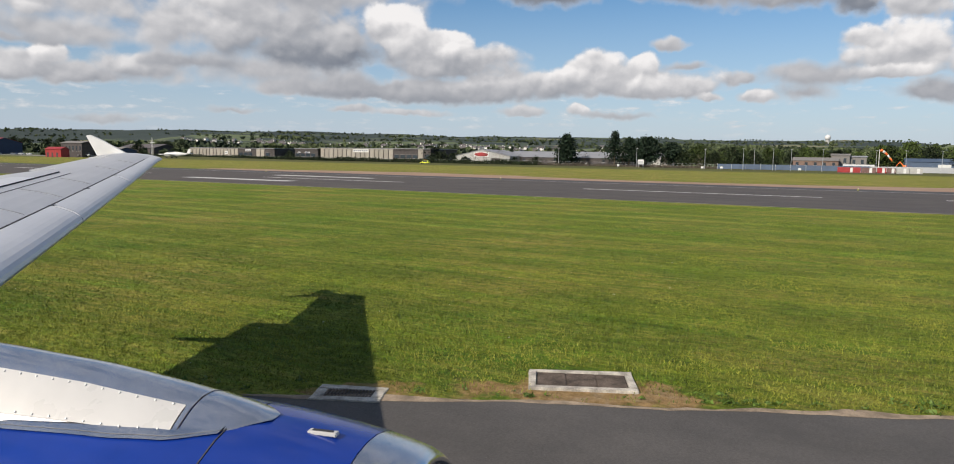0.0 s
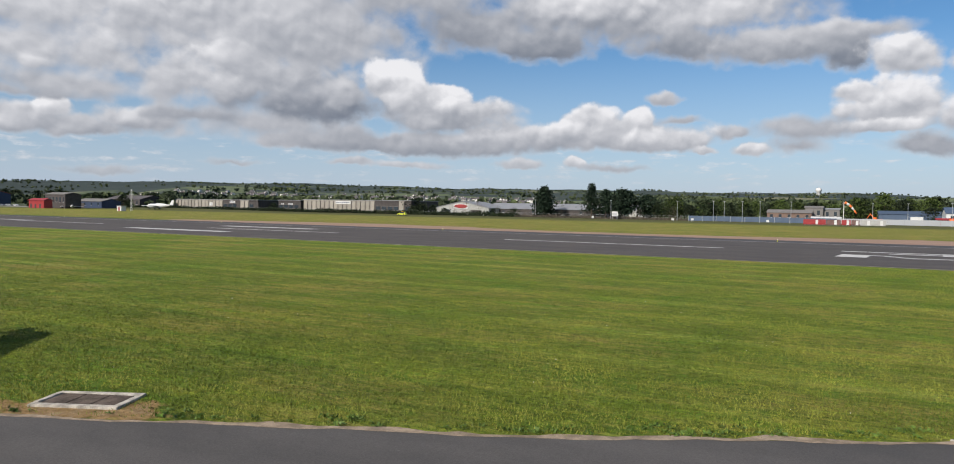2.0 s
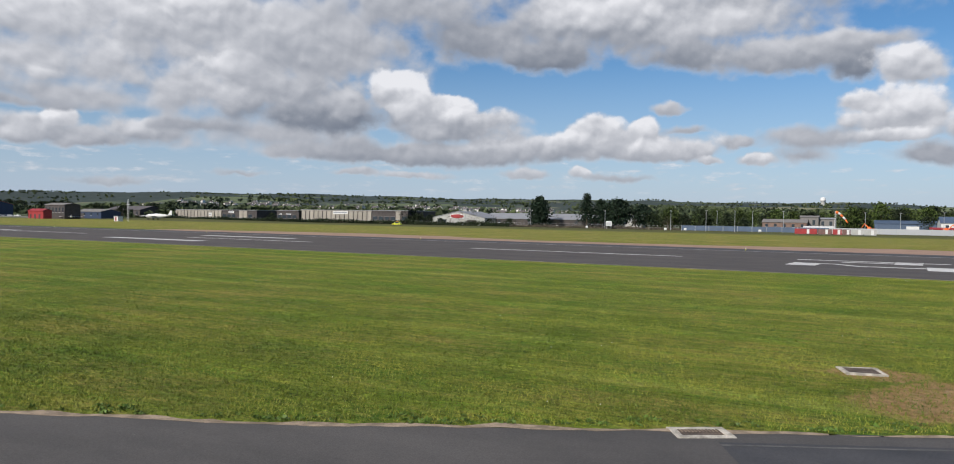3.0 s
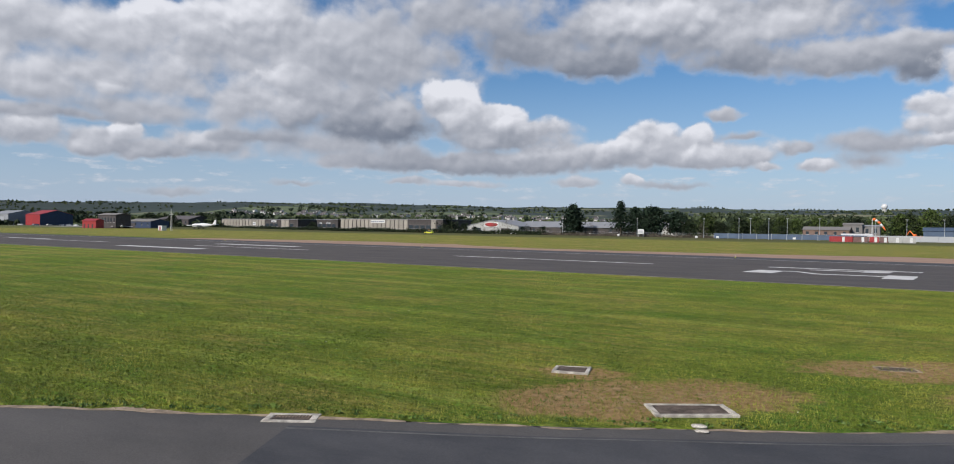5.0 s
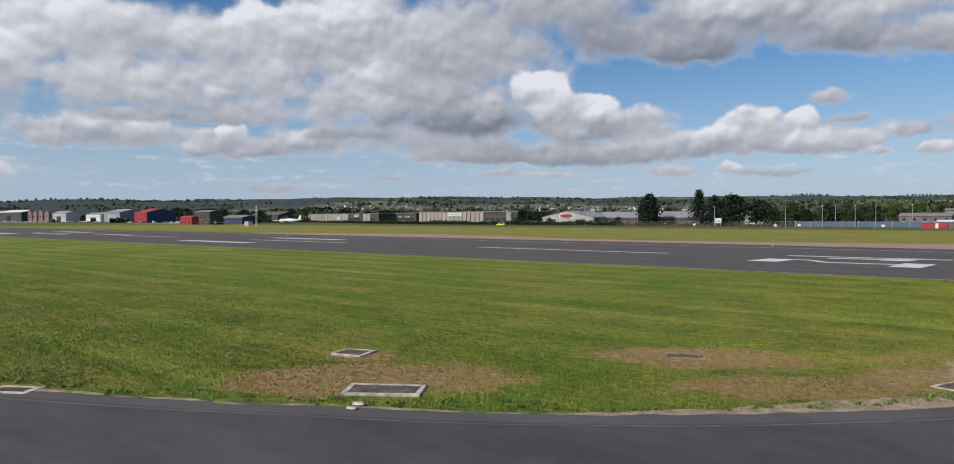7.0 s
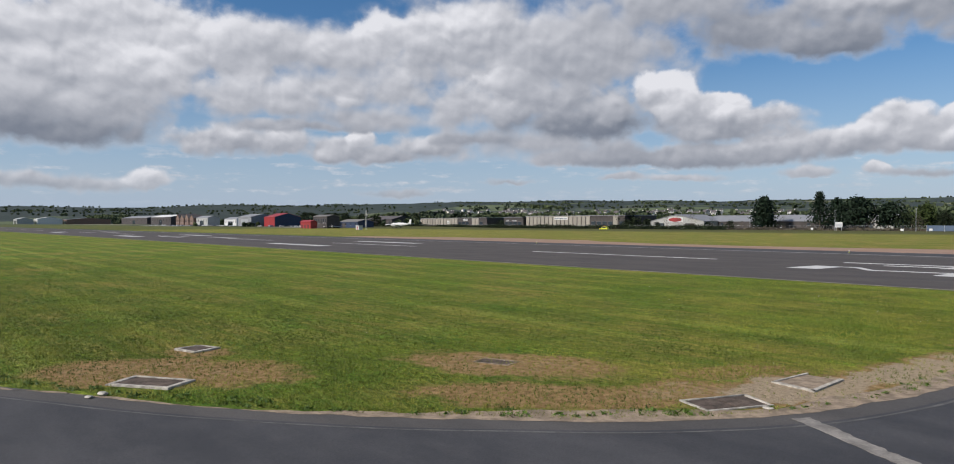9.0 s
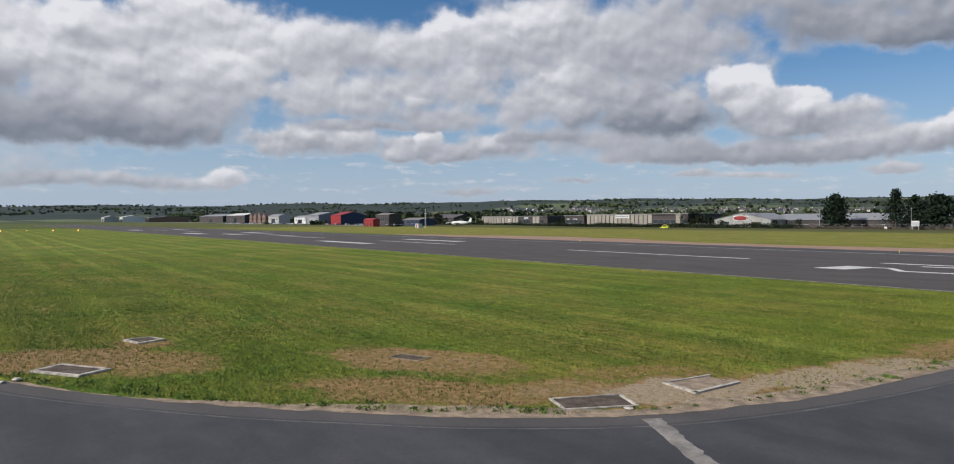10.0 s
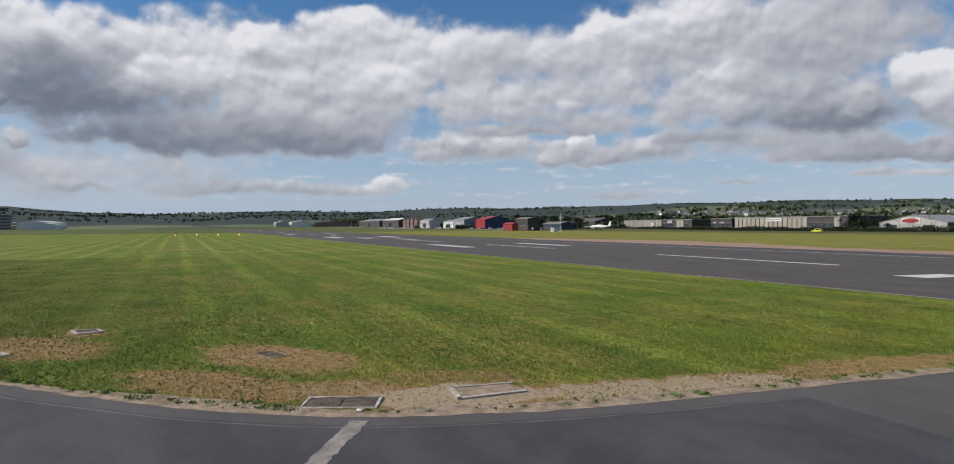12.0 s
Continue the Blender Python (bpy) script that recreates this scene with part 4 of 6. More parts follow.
def hood_panel(x0, x1, a0, a1, off, mat, name, label=""):
    rings = [[hood_point(x0 + (x1 - x0) * i / 16, a, off) for a in np.linspace(a0, a1, 10)] for i in range(17)]
    return part(name, loft(rings, closed=False, cap=False), mat, plane, label, smooth=True)


hood_panel(-2.84, -6.8, 0.50, 1.12, 0.006, M["white_gloss"], "service_panel", "white riveted service panel on the pylon")
rivet = mesh_from("rivet", rod(bmesh.new(), (0, 0, -0.004), (0, 0, 0.004), 0.009, 0.006, 6), M["steel"])
for i in range(26):
    for a in (0.54, 1.08):
        share("rivet", rivet, plane, Matrix.Translation(hood_point(-2.92 - 0.13 * i, a, 0.009)) @ pose(0, 0, 0, 50, 0, 0))


def cowl_radius(x):
    return float(np.interp(x, [-5.5, -5.1, -4.6, -4.0, -3.4, -3.0, -2.73, -2.52, -2.35], [0.84, 0.98, 1.10, 1.175, 1.19, 1.185, 1.172, 1.160, 1.148]))


def cowl_strip(x0, x1, w0, w1, off, mat, name, label=""):
    """A strip that lies on the cowl along the inboard foot of the fairing."""
    rings = []
    for i in range(25):
        x = x0 + (x1 - x0) * i / 24
        r, ring = cowl_radius(x), []
        for k2 in range(5):
            turn = math.asin(min(0.95, (hood_half(x) + w0 + (w1 - w0) * k2 / 4) / r))
            ring.append((x, EY - (r + off) * math.sin(turn), EZ + 0.96 * (r + off) * math.cos(turn)))
        rings.append(ring)
    return part(name, loft(rings, closed=False, cap=False), mat, plane, label, smooth=True)


cowl_strip(-2.53, -5.0, -0.07, 0.035, 0.010, M["chrome"], "edge_strip", "bare metal strip along the foot of the fairing")
cowl_strip(-2.53, -5.0, 0.000, 0.005, 0.012, M["seam_grey"], "strip_seam")
hood_panel(-2.795, -2.801, 0.10, 3.0, 0.004, M["gap"], "nose_seam")
x = -2.515
bm = loft([[(x + d, EY + 1.165 * math.cos(a), EZ + 0.96 * 1.165 * math.sin(a)) for a in np.linspace(0, 2 * math.pi, 40, endpoint=False)] for d in (-0.005, 0.005)], cap=False)
part("cowl_seam", bm, M["gap"], plane)
part("vent", boxes((-2.04, -1.84, 3.97, 4.025, 2.545, 2.572), bevel=0.006), M["white_gloss"], plane, "small white slotted vent on the cowl")
part("vent_slot", boxes((-2.01, -1.87, 3.985, 4.01, 2.570, 2.576)), M["gap"], plane)
part("pylon", loft([[(x, EY - w, z0), (x, EY - w, z1), (x, EY + w, z1), (x, EY + w, z0)] for x, w, z0, z1 in ((-3.4, 0.16, 2.3, 2.7), (-5.0, 0.20, 2.3, 2.8), (-7.0, 0.22, 2.25, 2.75), (-9.0, 0.10, 2.3, 2.5))]), M["wing"], plane)
# main wheels under the wing
gear_x, gear_y = -8.4, 2.1
bm = rod(bmesh.new(), (gear_x, gear_y, 0.58), (gear_x, gear_y, 2.35), 0.14, 0.17, 14)
rod(bm, (gear_x, gear_y - 0.55, 0.58), (gear_x, gear_y + 0.55, 0.58), 0.09, 0.09, 12)
rod(bm, (gear_x, gear_y, 1.2), (gear_x + 0.9, gear_y - 0.8, 2.2), 0.06, 0.06, 10)
part("gear_leg", bm, M["white_gloss"], plane)
for side in (-0.43, 0.43):
    ring = []
    for px, r in ((-0.20, 0.30), (-0.20, 0.46), (-0.15, 0.55), (0.0, 0.58), (0.15, 0.55), (0.20, 0.46), (0.20, 0.30)):
        ring.append([(gear_x + r * math.cos(a), gear_y + side + px, 0.58 + r * math.sin(a)) for a in np.linspace(0, 2 * math.pi, 28, endpoint=False)])
    wheel = part("wheel", loft(ring), M["rubber"], plane, "black tyre on the main landing gear", smooth=True)

# ---------------------------------------------------------------- drain covers
def drain_cover(corners, rim=0.17, grid=True, kerb="concrete", height=0.055, inner="cover", label="cast iron drain cover in a white concrete surround", bars=0):
    """A sunk cover in a raised concrete frame; corners run round the outside."""
    c = [Vector((x, y, 0)) for x, y in corners]
    mid = sum(c, Vector()) / 4
    u, v = ((c[1] - c[0]) + (c[2] - c[3])) / 2, ((c[3] - c[0]) + (c[2] - c[1])) / 2
    lu, lv = u.length, v.length
    root = thing("drain_cover", Matrix.Translation(mid) @ Matrix.Rotation(math.atan2(u.y, u.x), 4, "Z"), label, "drain cover", "drain covers")
    a, b = lu / 2, lv / 2
    for x0, x1, y0, y1, nm in ((-a, a, -b, -b + rim, "kerb"), (-a, a, b - rim, b, "kerb"), (-a, -a + rim, -b + rim + 0.004, b - rim - 0.004, "kerb"), (a - rim, a, -b + rim + 0.004, b - rim - 0.004, "kerb")):
        bm = boxes((x0, x1, y0, y1, -0.1, height), bevel=0.012)
        for vert in bm.verts:
            vert.co += 0.03 * noise.noise_vector(vert.co * 4 + mid)
        part(nm, bm, M[kerb], root)
    # under gratings the plate is near black, painting the shade of the depth
    part("plate", boxes((-a + rim, a - rim, -b + rim, b - rim, -0.1, height - 0.03)), M["pit_shade" if bars else inner], root, "dark plate, rusty under lids, painted pit shade under gratings")
    if bars:
        for i in range(bars):
            x = -a + rim + (lu - 2 * rim) * (i + 0.5) / bars
            part("grate_bar", boxes((x - 0.018, x + 0.018, -b + rim, b - rim, height - 0.035, height - 0.006)), M["cover"], root)
        part("grate_bar", boxes((-a + rim, a - rim, -0.02, 0.02, height - 0.034, height - 0.008)), M["cover"], root)
    else:
        n_plates = 1 if grid is True else grid
        for i in range(n_plates):
            w = (lu - 2 * rim) / n_plates
            x = -a + rim + w * i
            part("lid", boxes((x + 0.012, x + w - 0.012, -b + rim + 0.012, b - rim - 0.012, height - 0.04, height - 0.015), bevel=0.006), M[inner], root)
    return root


drain_cover([(-8.30, 9.30), (-7.10, 9.80), (-7.45, 10.55), (-8.60, 10.05)], 0.20, bars=14, height=0.03, label="narrow iron drain grating in a concrete surround at the taxiway edge")
drain_cover([(-5.20, 11.82), (-3.30, 12.62), (-3.76, 13.70), (-5.62, 12.90)], 0.16, grid=3, label="rusty drain cover in a whitewashed concrete surround")
drain_cover([(12.66, 18.98), (13.69, 19.60), (13.25, 20.24), (12.19, 19.59)], 0.17, bars=12, height=0.03, label="iron drain grating in a concrete surround on the taxiway edge")
drain_cover([(19.80, 24.56), (21.48, 25.66), (20.86, 26.64), (19.20, 25.52)], 0.145, label="rusty drain cover in a white concrete surround on worn turf")
drain_cover([(15.68, 27.75), (16.66, 28.10), (16.17, 29.00), (15.00, 28.65)], 0.12, label="small drain cover with a chipped white surround in the grass")
drain_cover([(31.95, 34.40), (32.70, 36.15), (31.68, 36.62), (30.94, 34.90)], 0.09, height=0.03, grid=2, label="split iron drain cover in a low concrete surround beside the taxiway")
drain_cover([(23.9, 34.1), (25.1, 34.6), (24.8, 35.3), (23.6, 34.9)], 0.08, kerb="verge", height=0.02, label="old brown drain lid sunk in bare soil")
# the broken white frame filled with soil
frame_root = thing("filled_drain_frame", Matrix.Translation((32.05, 39.25, 0)), "broken white concrete frame filled with pale soil", "drain cover")
pts = [Vector(p) for p in ((-0.60, -0.80, 0), (0.68, -1.05, 0), (0.60, 0.92, 0), (-0.48, 1.0, 0))]
for i, w in ((0, 0.12), (1, 0.12), (3, 0.08)):
    a, b = pts[i], pts[(i + 1) % 4]
    d = (b - a).normalized()
    s = Vector((-d.y, d.x, 0)) * w
    bm = slab([(a.x, a.y), (b.x, b.y), (b.x + s.x, b.y + s.y), (a.x + s.x, a.y + s.y)], 0.045, -0.1)
    part("kerb", bm, M["concrete"], frame_root)
part("soil_fill", slab([(p.x * 0.86, p.y * 0.86) for p in pts], 0.022, -0.05), M["verge"], frame_root)
for x, y, s in ((32.75, 35.75, 0.13), (20.90, 24.25, 0.17), (21.06, 23.90, 0.14)):
    bm = bmesh.new()
    bmesh.ops.create_icosphere(bm, subdivisions=2, radius=s)
    for vert in bm.verts:
        vert.co = Vector((vert.co.x * 1.1, vert.co.y * 0.75, vert.co.z * 0.28)) + 0.03 * noise.noise_vector(vert.co * 7 + Vector((x, y, 0)))
    ob = part("concrete_lump", bm, M["concrete"])
    ob.location = (x, y, 0.03)
    tagged(ob, "pale broken concrete lump at the asphalt edge", "rubble", "concrete lumps")


# ---------------------------------------------------------------- grass
def soil_amount(x, y):
    total = np.zeros_like(x)
    for cx, cy, ra, rb, turn, amp in ((-4.2, 12.0, 3.0, 0.9, 24, 0.85), (19.0, 26.4, 5.6, 2.7, 44, 0.6), (16.4, 28.2, 1.9, 1.1, 20, 0.6), (24.8, 34.8, 4.8, 2.4, 30, 0.75), (28.5, 33.0, 5.2, 1.9, 44, 0.6), (30.6, 36.2, 3.4, 1.5, 56, 0.7), (32.3, 38.2, 4.0, 1.9, 70, 1.1), (33.5, 43.5, 6.5, 1.3, 82, 0.95), (33.9, 52.0, 8.0, 1.4, 86, 0.8)):
        c, s = math.cos(radians(turn)), math.sin(radians(turn))
        u, v = ((x - cx) * c + (y - cy) * s) / ra, (-(x - cx) * s + (y - cy) * c) / rb
        total = np.maximum(total, amp * smooth01((1.2 - np.hypot(u, v)) / 0.7))
    return total


COVERS = ((-7.85, 9.95, 0.95), (-4.47, 12.76, 1.15), (12.95, 19.6, 0.85), (20.33, 25.6, 1.1), (15.9, 28.4, 0.75), (31.8, 35.5, 1.05), (32.05, 39.25, 1.1))


def scatter(count, reach, seed):
    """Points spread over the turf beside the taxiway, thinning with the distance from it."""
    g = np.random.default_rng(seed)
    xs, ys, have = [], [], 0
    sub, left = edge[::8], edge_left[::8]
    while have < count:
        x, y = -62 + 102 * g.random(60000), -16 + 87.2 * g.random(60000)
        i = np.argmin((x[:, None] - sub[None, :, 0]) ** 2 + (y[:, None] - sub[None, :, 1]) ** 2, 1)
        d = ((np.stack([x, y], -1) - sub[i]) * left[i]).sum(-1)
        ok = (d > 0.12 + 0.25 * g.random(len(x))) & (g.random(len(x)) < 1 / (1 + (np.maximum(d, 0) / reach) ** 2))
        ok &= g.random(len(x)) > 0.85 * soil_amount(x, y)
        for cx, cy, r in COVERS:
            ok &= np.hypot(x - cx, y - cy) > r * 0.85
        xs.append(x[ok]), ys.append(y[ok])
        have += int(ok.sum())
    return np.concatenate(xs)[:count], np.concatenate(ys)[:count], g


def blades(x, y, g, tall, wide, per):
    n = len(x)
    x, y = np.repeat(x, per) + g.normal(0, 0.03, n * per), np.repeat(y, per) + g.normal(0, 0.03, n * per)
    a = g.random(n * per) * 2 * math.pi
    h = tall * (0.5 + 0.9 * g.random(n * per))
    lean = h * (0.25 + 0.7 * g.random(n * per))
    b = g.random(n * per) * 2 * math.pi
    w = wide * (0.6 + 0.8 * g.random(n * per))
    base = np.stack([x, y, np.full_like(x, -0.005)], -1)
    side = np.stack([np.cos(a) * w, np.sin(a) * w, np.zeros_like(a)], -1)
    top = base + np.stack([np.cos(b) * lean, np.sin(b) * lean, h], -1)
    verts = np.stack([base - side, base + side, top], 1).reshape(-1, 3)
    return verts, np.arange(len(verts)).reshape(-1, 3)


gx, gy, g_ = scatter(330000, 13.0, 11)
v, f = blades(gx, gy, g_, 0.060, 0.009, 3)
tagged(new("grass", array_mesh("grass", v, f, M["blade"])), "short mown green grass with drier yellow blades", "grass", kind="stuff")

# ragged weeds along the verge
weed_v = []
g2 = np.random.default_rng(5)
s = np.where((edge[:, 0] > -15) & (edge[:, 1] < 60))[0]
for i in g2.choice(s, 240):
    c = edge[i] + edge_left[i] * (0.30 + 0.55 * g2.random() ** 2)
    if any(math.hypot(c[0] - a, c[1] - b) < r * 0.9 for a, b, r in COVERS):
        continue
    r, hgt = 0.05 + 0.15 * g2.random() ** 2, 0.015 + 0.045 * g2.random()
    if soil_amount(np.array([c[0]]), np.array([c[1]]))[0] > 0.5:
        r *= 0.4
    for _ in range(int(60 * r / 0.2)):
        a, q = g2.random() * 6.283, r * math.sqrt(g2.random())
        p = np.array([c[0] + q * math.cos(a) * 1.5, c[1] + q * math.sin(a), hgt * (1 - (q / r) ** 2) * g2.random() + 0.01])
        d = g2.normal(0, 0.034, (3, 3))
        weed_v.append(p + d)
weed_v = np.concatenate(weed_v)
weed_v[:, 2] = np.maximum(weed_v[:, 2], 0.012)
tagged(new("weeds", array_mesh("weeds", weed_v, np.arange(len(weed_v)).reshape(-1, 3), M["weed"])), "low dark green weeds along the verge", "weeds", kind="stuff")
dx, dy, g3 = scatter(900, 20.0, 23)
cl = np.array([noise.noise(Vector((a * 0.22, b * 0.22, 3))) for a, b in zip(dx, dy)]) > 0.12
dx, dy = dx[cl], dy[cl]
ang = np.linspace(0, 2 * math.pi, 6)[:-1]
dv = np.stack([dx[:, None] + 0.009 * np.cos(ang), dy[:, None] + 0.009 * np.sin(ang), np.full((len(dx), 5), 0.065) + 0.008 * np.sin(ang)], -1).reshape(-1, 3)
tagged(new("daisies", array_mesh("daisies", dv, np.arange(len(dv)).reshape(-1, 5), M["daisy"])), "tiny white daisies scattered in the grass", "flowers", kind="stuff")

# ---------------------------------------------------------------- trees
def crown_mesh(name, points, size, g, mat, flat=0.6):
    """Many small leaf sprays about the given points."""
    n = len(points)
    a = g.normal(0, 1, (n, 3))
    a /= np.linalg.norm(a, axis=1, keepdims=True)
    b = np.cross(a, g.normal(0, 1, (n, 3)))
    b /= np.linalg.norm(b, axis=1, keepdims=True)
    s = size * (0.6 + 0.8 * g.random((n, 1)))
    a, b = a * s, b * s * flat
    v = np.stack([points - a, points + b * 0.9, points + a, points - b], 1).reshape(-1, 3)
    return array_mesh(name, v, np.arange(4 * n).reshape(-1, 4), mat)


def tree(height, width, seed, style, mat, label, leaves=900):
    """Trunk, limbs and a crown with gaps. style: spire, pine, round, bush or bare."""
    g = np.random.default_rng(seed)
    root = thing("tree", Matrix.Identity(4), label, "tree", "trees beyond the runway")
    bm = rod(bmesh.new(), (0, 0, -0.3), (0.02 * height * g.normal(), 0, height * 0.62), height * 0.022, height * 0.008, 9)
    spots = []
    base = {"spire": 0.03, "pine": 0.18, "round": 0.16, "bush": 0.0, "bare": 0.1}[style]
    limbs = 34 if style in ("spire", "pine") else 22
    for i in range(limbs):
        t = (i + 0.5) / limbs
        z = height * (base + (0.98 - base) * t)
        if style == "spire":
            reach = width * 0.5 * min(1.0, 4.5 * t + 0.55) * (1 - t ** 2.6) ** 0.8
        elif style == "pine":
            reach = width * 0.5 * (1 - t) ** 0.65 * (0.6 + 0.7 * g.random())
        else:
            reach = width * 0.5 * math.sin(math.pi * min(0.97, 0.16 + 0.84 * t)) ** 0.6 * (0.7 + 0.5 * g.random())
        for k2 in range(3 if style == "spire" else 2):
            a = 2.4 * i + k2 * 2.3 + g.random()
            tip = np.array([math.cos(a) * reach, math.sin(a) * reach, z + (0.25 if style == "round" else 0.05) * reach * g.random()])
            if k2 == 0 and i % 2 == 0:
                rod(bm, (0, 0, max(0.1, z - 0.25 * reach)), tuple(tip), height * 0.006, height * 0.002, 5)
            per = max(3, int(1.8 * leaves) // (limbs * 3))
            u = 0.25 + 0.8 * g.random((per, 1))
            cl = tip * np.array([1, 1, 1]) * u + np.array([0, 0, z]) * (1 - u)
            spots.append(cl + g.normal(0, 0.055 * width + 0.08 * reach, (per, 3)) * np.array([1, 1, 0.75]))
    spots = np.concatenate(spots)
    spots[:, 2] = np.maximum(spots[:, 2], 0.15)
    part("trunk", bm, M["bark"], root)
    size = 0.040 * width + 0.14 if style != "bare" else 0.26
    ob = new("crown", crown_mesh("crown", spots, size * (0.8 if style == "pine" else 0.9), g, mat, 0.18 if style == "bare" else 0.6))
    ob.parent = root
    return root


def stand(ob, x, y, turn=0.0, s=1.0):
    ob.matrix_world = Matrix.Translation((x, y, float(ground_height(np.array(x), np.array(y))) - 0.05)) @ Matrix.Rotation(turn, 4, "Z") @ Matrix.Diagonal((s, s, s, 1))
    return ob


def copy_tree(ob, x, y, turn, s):
    c = copy_thing(ob, Matrix.Identity(4))
    c.scale = (1, 1, 1)
    return stand(c, x, y, turn, s)


stand(tree(16.8, 12.0, 1, "spire", M["conifer"], "tall dense dark conifer beside a pale shed", 3000), -143.5, 373)
stand(tree(18.6, 12.5, 2, "pine", M["conifer"], "tall narrow dark pine at the field edge", 1500), -118.8, 381, 0.4)
stand(tree(15.2, 14.0, 3, "pine", M["conifer"], "dark spreading pine among other trees", 1800), -111.5, 384, 1.2)
stand(tree(15.4, 16.0, 4, "round", M["conifer"], "broad dark evergreen tree at the field edge", 2000), -102.0, 385, 2.2)
stand(tree(12.5, 14.0, 5, "round", M["conifer"], "broad dark evergreen tree at the field edge", 1800), -91.0, 392, 0.2)
green = stand(tree(12.0, 10.5, 6, "round", M["leaf"], "rounded spring-green tree at the field edge", 1000), -76.0, 396)
dull = stand(tree(11.0, 11.0, 7, "round", M["leaf_dark"], "dull dark green tree at the field edge", 900), -60.0, 400)
bush = stand(tree(5.0, 7.5, 8, "bush", M["leaf_dark"], "low dark green bush by the fence", 420), -226.0, 366)
bare = stand(tree(7.5, 7.0, 9, "bare", M["twig"], "half-bare brown tree by the fence", 420), -188.0, 362)
fir = stand(tree(11.0, 6.0, 10, "spire", M["conifer"], "small dark conifer beyond the sheds", 500), -205.0, 432)

g4 = np.random.default_rng(31)
for i in range(40):  # the belt to the north-east
    x = -90 + i * 5.6 + g4.normal(0, 2)
    copy_tree((green, dull, dull, green)[i % 4], x, 440 + 110 * g4.random() + 0.2 * max(0, x), 6.3 * g4.random(), 0.75 + 0.3 * g4.random())
for x, y, s2 in ((-84, 392, 0.8), (-76, 398, 0.75), (-68, 394, 0.7), (-58, 402, 0.72), (-48, 404, 0.65), (-40, 408, 0.6)):
    copy_tree(dull, x, y, 6.3 * g4.random(), s2)
for i in range(34):  # behind the sheds and between the buildings
    x = -470 + i * 11.5 + g4.normal(0, 4)
    copy_tree((dull, green, fir, dull)[int(4 * g4.random())], x, 420 + 50 * g4.random(), 6.3 * g4.random(), 0.40 + 0.35 * g4.random())
for x, y, s in ((-345, 372, 1.0), (-338, 376, 1.1), (-229, 371, 1.9), (-222, 368, 1.3), (-216, 372, 1.2), (-172, 366, 0.8), (-160, 368, 0.9), (-203, 364, 0.8)):
    copy_tree(bush, x, y, 6.3 * g4.random(), s)
for x, y, s in ((-196, 363, 0.9), (-182, 366, 1.1), (-168, 364, 0.8), (-131, 368, 0.9), (-86, 360, 0.7), (-72, 372, 0.9), (-150, 362, 0.6)):
    copy_tree(bare, x, y, 6.3 * g4.random(), s)
for x, y, s in ((-500, 360, 0.8), (-480, 352, 0.7), (-462, 366, 0.95), (-452, 372, 0.9), (-540, 372, 1.0), (-610, 380, 1.0), (-870, 480, 1.5), (-830, 470, 1.4), (-780, 465, 1.3), (-730, 450, 1.3), (-690, 440, 1.2), (-920, 520, 1.4)):
    copy_tree(dull, x, y, 6.3 * g4.random(), s)
for i in range(16):  # by the site compound
    copy_tree((green, dull)[i % 2], 8 + i * 8 + g4.normal(0, 3), 470 + 25 * g4.random(), 6.3 * g4.random(), 1.0 + 0.4 * g4.random())

def rough_bank(name, x0, x1, y, high, deep, mat, label, seed, count):
    """A low bank of scrub and long grass: many small sprays, uneven along its length."""
    g = np.random.default_rng(seed)
    x = x0 + (x1 - x0) * g.random(count)
    top = high * (0.75 + 0.30 * np.sin(x * 0.21 + seed) * np.sin(x * 0.083) + 0.4 * g.random(count) ** 3)
    p = np.stack([x, y + deep * (g.random(count) - 0.5), np.abs(top) * g.random(count)], -1)
    ob = tagged(new(name, crown_mesh(name, p, 0.42, g, mat, 0.5)), label, "scrub", kind="stuff")
    return ob


rough_bank("scrub_bank", -520, -150, 347, 2.3, 9.0, M["leaf_dark"], "dark low scrub in front of the sheds", 3, 26000)
rough_bank("dry_bank", -150, -30, 350, 1.2, 8.0, M["twig"], "dry brown grass bank along the boundary", 4, 5000)

# far woods, hedges and belts on the hills
pts, sizes = [], []
g5 = np.random.default_rng(77)
for _ in range(15000):
    az, r = radians(-30 + 145 * g5.random()), 560 + 2800 * g5.random() ** 1.1
    x, y = CENTRE[0] - r * math.sin(az), CENTRE[1] + r * math.cos(az)
    if y < 300 and r < 1600:
        continue
    dense = noise.fractal(Vector((x * 0.0032, y * 0.0042, 1.0)), 1.0, 2.0, 4)
    hedge = abs(noise.noise(Vector((x * 0.006, y * 0.006, 7.0)))) < 0.035
    belt = math.degrees(az)
    near_wood = belt < 20 and r < 1500
    if belt > 52 and r < 2300 and r > 900:
        continue
    if dense > (-0.10 if belt > 58 and r > 2300 else 0.30 if not near_wood else -0.30) or hedge:
        pts.append((x, y)), sizes.append((7 + 6 * g5.random()) * (0.55 if r < 1300 and belt > 20 else 0.8 if near_wood else 1.0) * (0.6 if hedge and dense < 0.2 else 1.0) * (0.62 if r > 1700 else 1.0))
for _ in range(700):
    pts.append((-2000 + 1500 * g5.random(), 436 + 90 * g5.random())), sizes.append(7 + 5 * g5.random())
